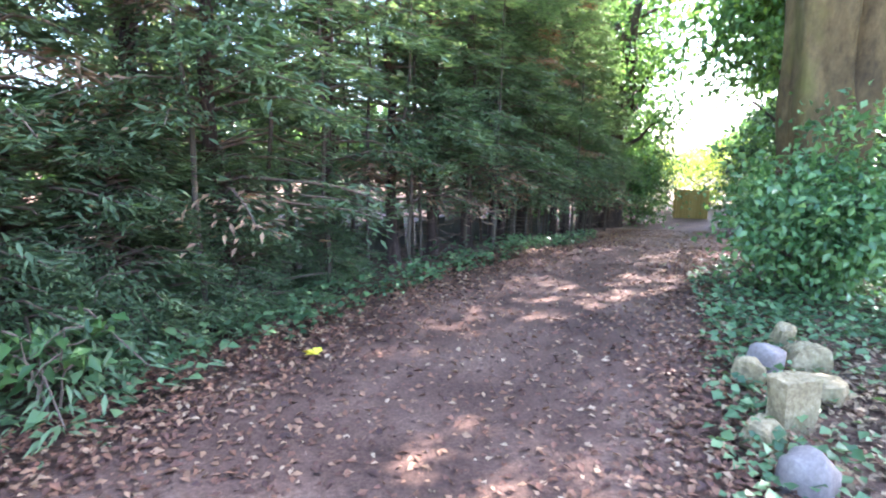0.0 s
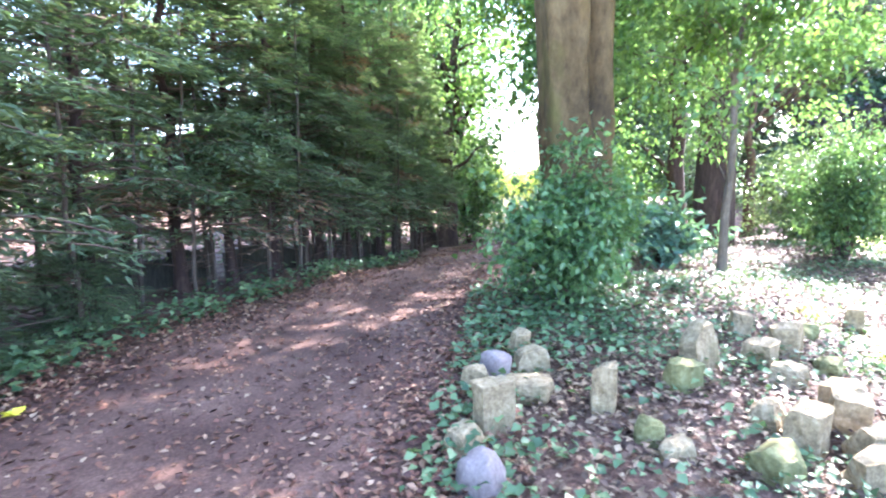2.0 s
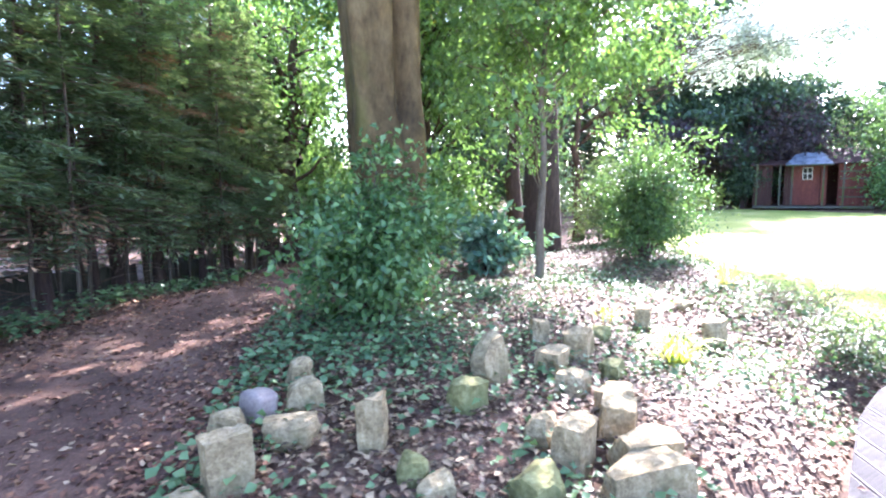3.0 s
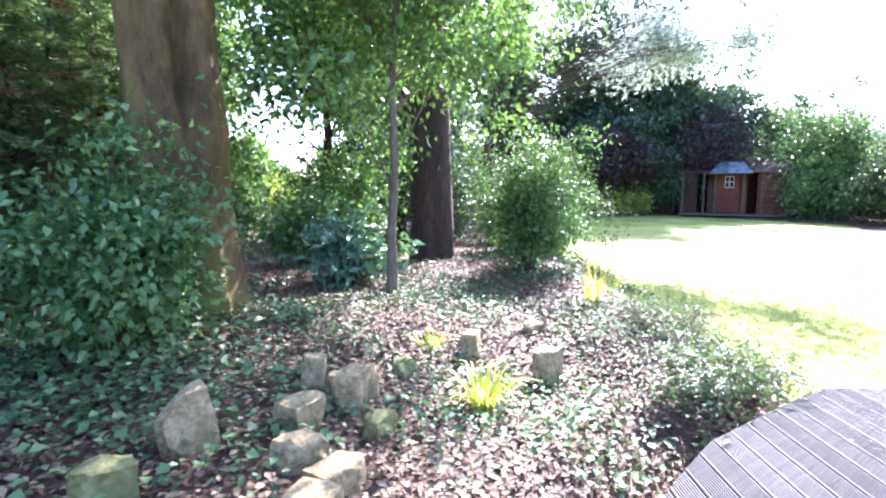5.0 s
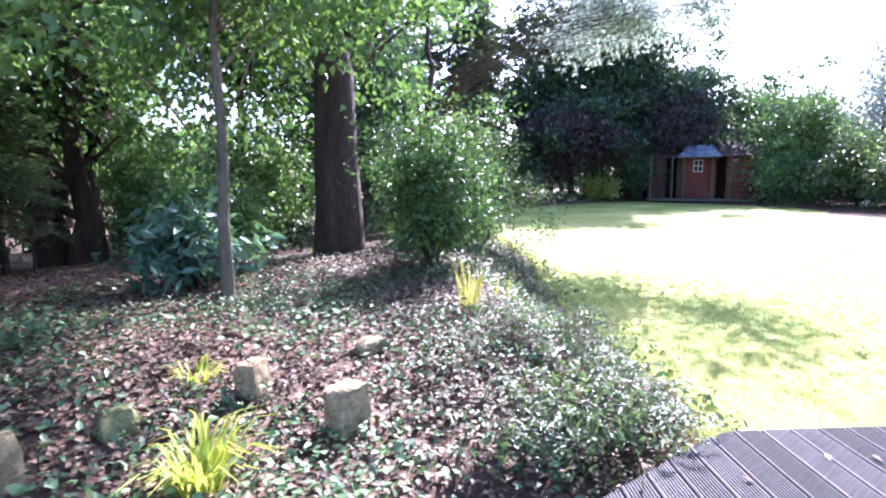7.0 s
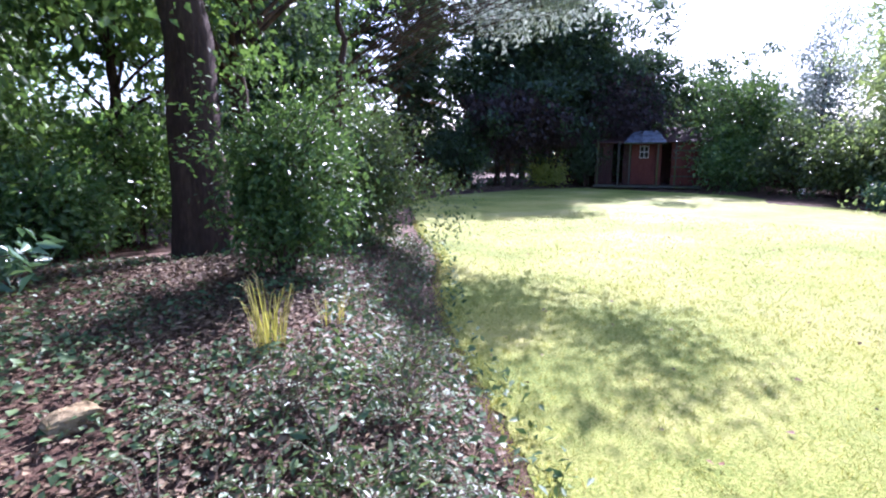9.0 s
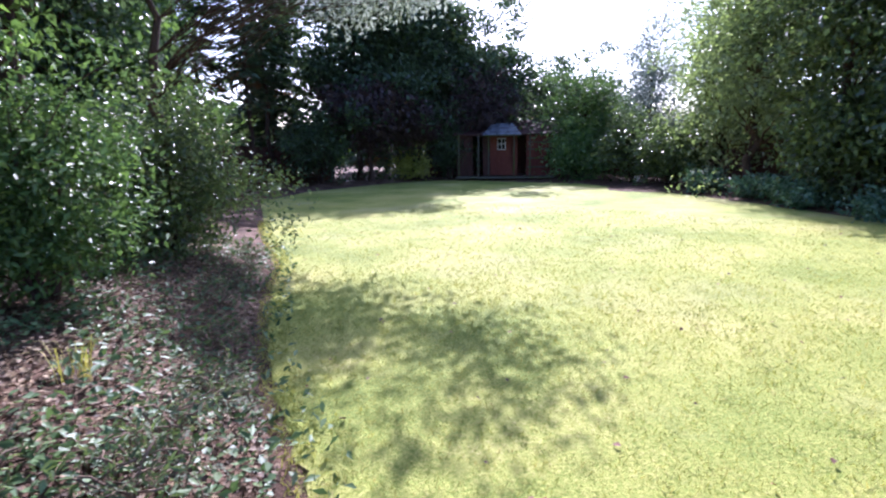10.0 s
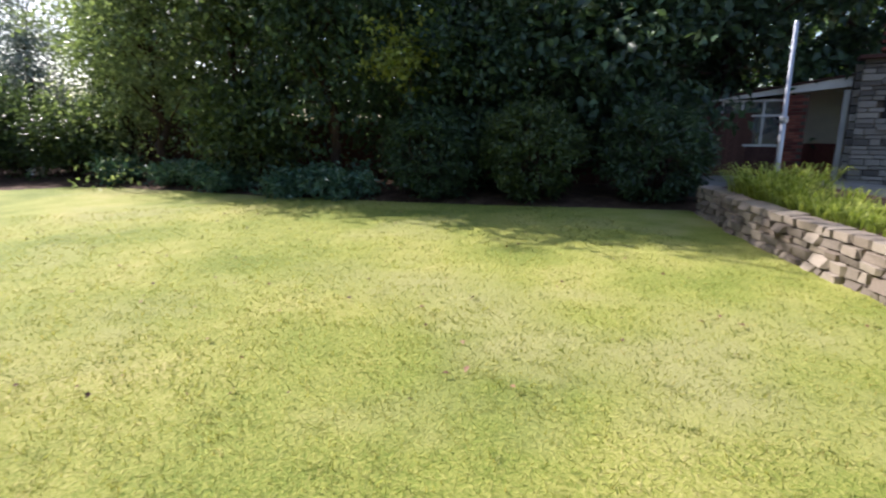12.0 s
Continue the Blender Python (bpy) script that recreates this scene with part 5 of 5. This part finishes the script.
P = scatter(9000, lambda x, y: (in_lawn(x, y) > -0.25) & (in_lawn(x, y) < 1.1) & (in_deck(x, y) > 0.02), 5.5, 12, 1.2, 9, lambda x, y: np.clip(0.7 + 0.5 * clump(x + 2, y), 0, 1))
cover("low_weeds", P, 0.07, 0.03, M_ivy, "low green weeds along the edge of the bed", "weeds", (0.03, 0.16), 0.8, 0.6)


P = scatter(26000, lambda x, y: (in_path(x, y) > -0.12) & free(x, y), 1.0, 4.4, 1.4, 5.6, lambda x, y: np.clip(0.5 * np.exp(-((x - 2.6) ** 2 + (y - 3.7) ** 2) / 0.9) + 0.3 * np.exp(-((in_path(x, y) - 0.12) / 0.2) ** 2) * (y < 3.6), 0, 1))
cover("ivy", P, 0.05, 0.045, M_ivy, "light ivy creeping between the rockery stones", "ivy", (0.02, 0.12), 1.5)


P = scatter(26000, lambda x, y: free(x, y) & (in_path(x, y) > 0.1), 4.0, 9.0, 1.5, 5.0, lambda x, y: np.clip(0.35 + 0.6 * clump(y + 1, x - 2), 0.02, 1) * 0.6)
cover("low_weeds", P, 0.042, 0.024, M_ivy, "small green weeds among the dry leaves of the bed", "weeds", (0.02, 0.09), 1.0, 0.5)
P = scatter(60000, lambda x, y: (in_lawn(x, y) > -0.16) & (in_lawn(x, y) < 0.1) & (in_deck(x, y) > 0.02), 6.5, 14, 1.5, 11.5)
cover("edge_grass", P, 0.075, 0.007, M_grass, "longer grass along the edge of the lawn", "grass", (0.0, 0.05), 0.3, 1.6)


def lawn_blades():
    """Short grass blades, close near the deck and thinning out with distance."""
    P = scatter(400000, lambda x, y: (in_lawn(x, y) < 0.06) & (in_deck(x, y) > -0.02), 6.4, 20, -5.4, 10, lambda x, y: np.clip(3.2 / (1.0 + ((x - 8.5) ** 2 + (y - 1.0) ** 2) / 5.0), 0.06, 1))
    n = len(P)
    foot = np.stack([P[:, 0], P[:, 1], ground_z(P[:, 0], P[:, 1]) + 0.015], 1)
    a = RNG.random(n) * 2 * np.pi
    side = np.stack([np.cos(a), np.sin(a), np.zeros(n)], 1)
    far = np.sqrt((P[:, 0] - 8.5) ** 2 + (P[:, 1] - 1) ** 2)
    wd = (0.0027 + 0.00055 * far)[:, None]
    tufty = 0.35 + 0.75 * RNG.random(n) ** 2
    h = (0.01 + 0.05 * tufty * RNG.random(n))[:, None]
    tip = foot + np.array([0, 0, 1.0]) * h + np.stack([RNG.normal(0, 0.03, n), RNG.normal(0, 0.03, n), np.zeros(n)], 1)
    V = np.stack([foot - side * wd, foot + side * wd, tip], 1).reshape(-1, 3)
    Fc = np.arange(3 * n).reshape(-1, 3)
    tagged(new("lawn_grass", mesh_from("lawn_grass", V, Fc, M_grass)), "short green grass blades of the lawn", "grass", kind="stuff")


lawn_blades()
P = scatter(380, lambda x, y: (in_lawn(x, y) < -0.1) & (in_deck(x, y) > 0.1), 7, 20, -4, 10)
cover("lawn_leaves", P, 0.05, 0.035, M_litter, "a few dry leaves lying on the lawn", "leaves", (0.04, 0.06), 2.0)

tuft("grass_tuft", "bright yellow-green grass tuft among ground cover", 4.75, 2.46, 90, 0.07, 0.3, 0.014, M_reed, 0.8)
tuft("grass_tuft", "small yellow-green grass tuft", 4.9, 3.3, 40, 0.08, 0.16, 0.012, M_reed, 0.9)
tuft("tall_grass", "tall straw-coloured grass at the bed's edge", 6.95, 3.45, 55, 0.09, 0.5, 0.006, M_straw, 0.3)
tuft("tall_grass", "tall straw-coloured grass at the bed's edge", 7.5, 3.7, 30, 0.09, 0.3, 0.006, M_straw, 0.4)
broadleaf("young_laurel", "young laurel with fresh green leaves by the ivy", "plant", -1.85, 2.25, 0.5, (0.28, 0.26, 0.2), 0.34, 90, 14, 0.07, (0.11, 0.055), M_shrub, M_twig, 0.01, 3, 0.4)
broadleaf("low_bush", "low green bush spreading over the deck's edge", "bush", 6.55, 1.95, 0.45, (0.6, 0.3, 0.22), 0.18, 1300, 36, 0.1, (0.055, 0.02), M_olive, M_twig, 0.008, 4, 0.3)


def sprig_plant(x, y, n, reach, m, label, size=0.022, group="bed sprigs", rise=0.7):
    """Arching stems from one root, each with pairs of small leaves along it."""
    top = new("sprig_plant")
    top.matrix_basis = pose(x, y, gz(x, y))
    C, W, U = [], [], []
    for k in range(n):
        a = RNG.random() * 2 * math.pi
        ln = reach * (0.6 + 0.6 * RNG.random())
        t = np.linspace(0, 1, 9)
        way = np.array([math.cos(a), math.sin(a), 0.0])
        line = way * (ln * t ** 1.3)[:, None] + np.array([0, 0, 1.0]) * (ln * rise * np.sin(t * 2.3))[:, None] - [0, 0, 0.02]
        line += RNG.normal(0, 0.006, line.shape)
        child("stem", mesh_from("stem", *tubes([(line, np.linspace(0.004, 0.0015, 9))], 5), M_twig, True), top)
        side = np.array([-way[1], way[0], 0.0])
        for q in np.linspace(0.2, 1.0, 20):
            p = np.array([np.interp(q, t, line[:, c]) for c in range(3)])
            for sgn in (-1, 1):
                w = side * sgn + way * 0.5 + RNG.normal(0, 0.25, 3)
                C.append(p + w * size * 0.5)
                W.append(w)
                U.append(np.array([0, 0, 1.0]) + RNG.normal(0, 0.4, 3))
    v, f = leaves(np.array(C), np.array(W), np.array(U), size, size * 0.5)
    child("leaf_sprays", mesh_from("leaf_sprays", v, f, m), top)
    return tagged(top, label, "plant", group)


for px, py, n, reach, m in ((6.75, 2.35, 9, 0.42, M_sage), (7.15, 2.2, 8, 0.4, M_sage), (6.45, 2.75, 8, 0.38, M_sage), (7.45, 2.65, 7, 0.34, M_sage), (7.0, 3.0, 6, 0.3, M_sage), (6.1, 2.35, 8, 0.34, M_sage), (7.95, 3.2, 6, 0.3, M_sage)):
    sprig_plant(px, py, n, reach, m, "pale feathery sprigs arching over dry leaves")
for px, py, n, reach in ((6.35, 1.95, 16, 0.44), (6.75, 1.9, 16, 0.42), (7.0, 1.85, 12, 0.36), (6.05, 1.98, 12, 0.34)):
    sprig_plant(px, py, n, reach, M_olive, "dark green spiky sprigs leaning over the deck's edge", 0.03, "deck edge sprigs", 0.8)


def dry_stems(P):
    """Thin dead stems lying and standing among the litter."""
    n = len(P)
    foot = np.stack([P[:, 0], P[:, 1], ground_z(P[:, 0], P[:, 1]) + 0.01], 1)
    a = RNG.random(n) * 2 * np.pi
    way = np.stack([np.cos(a), np.sin(a), np.abs(RNG.normal(0.15, 0.35, n))], 1)
    ln = (0.06 + 0.16 * RNG.random(n))[:, None]
    side = np.stack([-np.sin(a), np.cos(a), np.zeros(n)], 1) * 0.0022
    up = np.array([0, 0, 0.003])
    tip = foot + way * ln
    V = np.stack([foot - side, foot + side, tip, foot + up], 1).reshape(-1, 3)
    i = np.arange(n)[:, None] * 4
    Fc = np.concatenate([i + [[0, 1, 2]], i + [[1, 3, 2]], i + [[3, 0, 2]]], 1).reshape(-1, 3)
    tagged(new("dry_stems", mesh_from("dry_stems", V, Fc, M_litter_pale)), "thin dead brown stems among the litter", "twigs", kind="stuff")


dry_stems(scatter(26000, lambda x, y: free(x, y) & (in_path(x, y) > 0.1), 4.4, 11.0, 1.5, 7.0, lambda x, y: np.clip(0.75 * np.exp(-((in_lawn(x, y) - 0.55) / 0.6) ** 2) + 0.22, 0, 1)))
v, f = leaves(np.array([[0.0, 0, 0.02], [0.03, 0.03, 0.03], [-0.03, 0.02, 0.025]]), np.array([[1.0, 0.2, 0.1], [0.2, 1.0, 0.3], [-1.0, 0.4, 0.1]]), np.array([[0.0, 0, 1], [0.2, 0, 1], [0, 0.3, 1.0]]), 0.09, 0.06)
yl = tagged(new("yellow_leaf", mesh_from("yellow_leaf", v, f, M_yellow_leaf)), "bright yellow fallen leaf on the path's edge", "leaf")
yl.matrix_basis = pose(-0.79, 2.95, gz(-0.79, 2.95) + 0.05)
fl = new("white_flower")
fl.matrix_basis = pose(28.05, 6.44, gz(28.05, 6.44))
v, f = tubes([(np.array([(0, 0, -0.05), (0.01, 0, 0.1), (0, 0.01, 0.22)]), np.array([0.01, 0.008, 0.006]))], 6)
child("stalk", mesh_from("stalk", v, f, M_twig, True), fl)
v, f = leaf_cloud(RNG.normal(0, 0.04, (60, 3)) + [0, 0, 0.26], np.array([0, 0, 0.24]), 0.09, 0.06)
child("bloom", mesh_from("bloom", v, f, M_petal), fl, "white petals")
tagged(fl, "single white flower at the lawn's far edge", "flower")
P = scatter(300, lambda x, y: in_deck(x, y) < -0.05, 3, 9.5, -2, 1.6, lambda x, y: np.clip(0.35 + in_deck(x, y) * 0.3, 0.05, 1))
n_ = len(P)
a_ = RNG.random(n_) * 2 * np.pi
v, f = leaves(np.stack([P[:, 0], P[:, 1], np.full(n_, DECK_Z + 0.012)], 1), np.stack([np.cos(a_), np.sin(a_), RNG.normal(0, 0.1, n_)], 1), RNG.normal(0, 0.3, (n_, 3)) + [0, 0, 2], 0.05, 0.03, 0.15)
tagged(new("deck_leaves", mesh_from("deck_leaves", v, f, M_litter)), "dry leaves lying on the deck boards", "leaves", kind="stuff")
for k, (px, py, r, h) in enumerate([(7.25, 2.6, 0.34, 0.34), (7.65, 3.05, 0.3, 0.3), (6.75, 2.75, 0.34, 0.3), (8.15, 3.55, 0.28, 0.26), (8.6, 4.3, 0.3, 0.3), (9.2, 5.2, 0.34, 0.36), (9.9, 6.0, 0.36, 0.36), (10.7, 6.9, 0.36, 0.4)]):
    broadleaf("twiggy_plant", "low grey-green twiggy plant along the bed's edge", "plant", px, py, h, (r, r, h * 0.45), h * 0.5, 240, 22, 0.09, (0.05, 0.014), M_sage if k % 2 else M_olive, M_twig, 0.006, 6, 0.2, limb_r=0.8, group="bed edge plants")
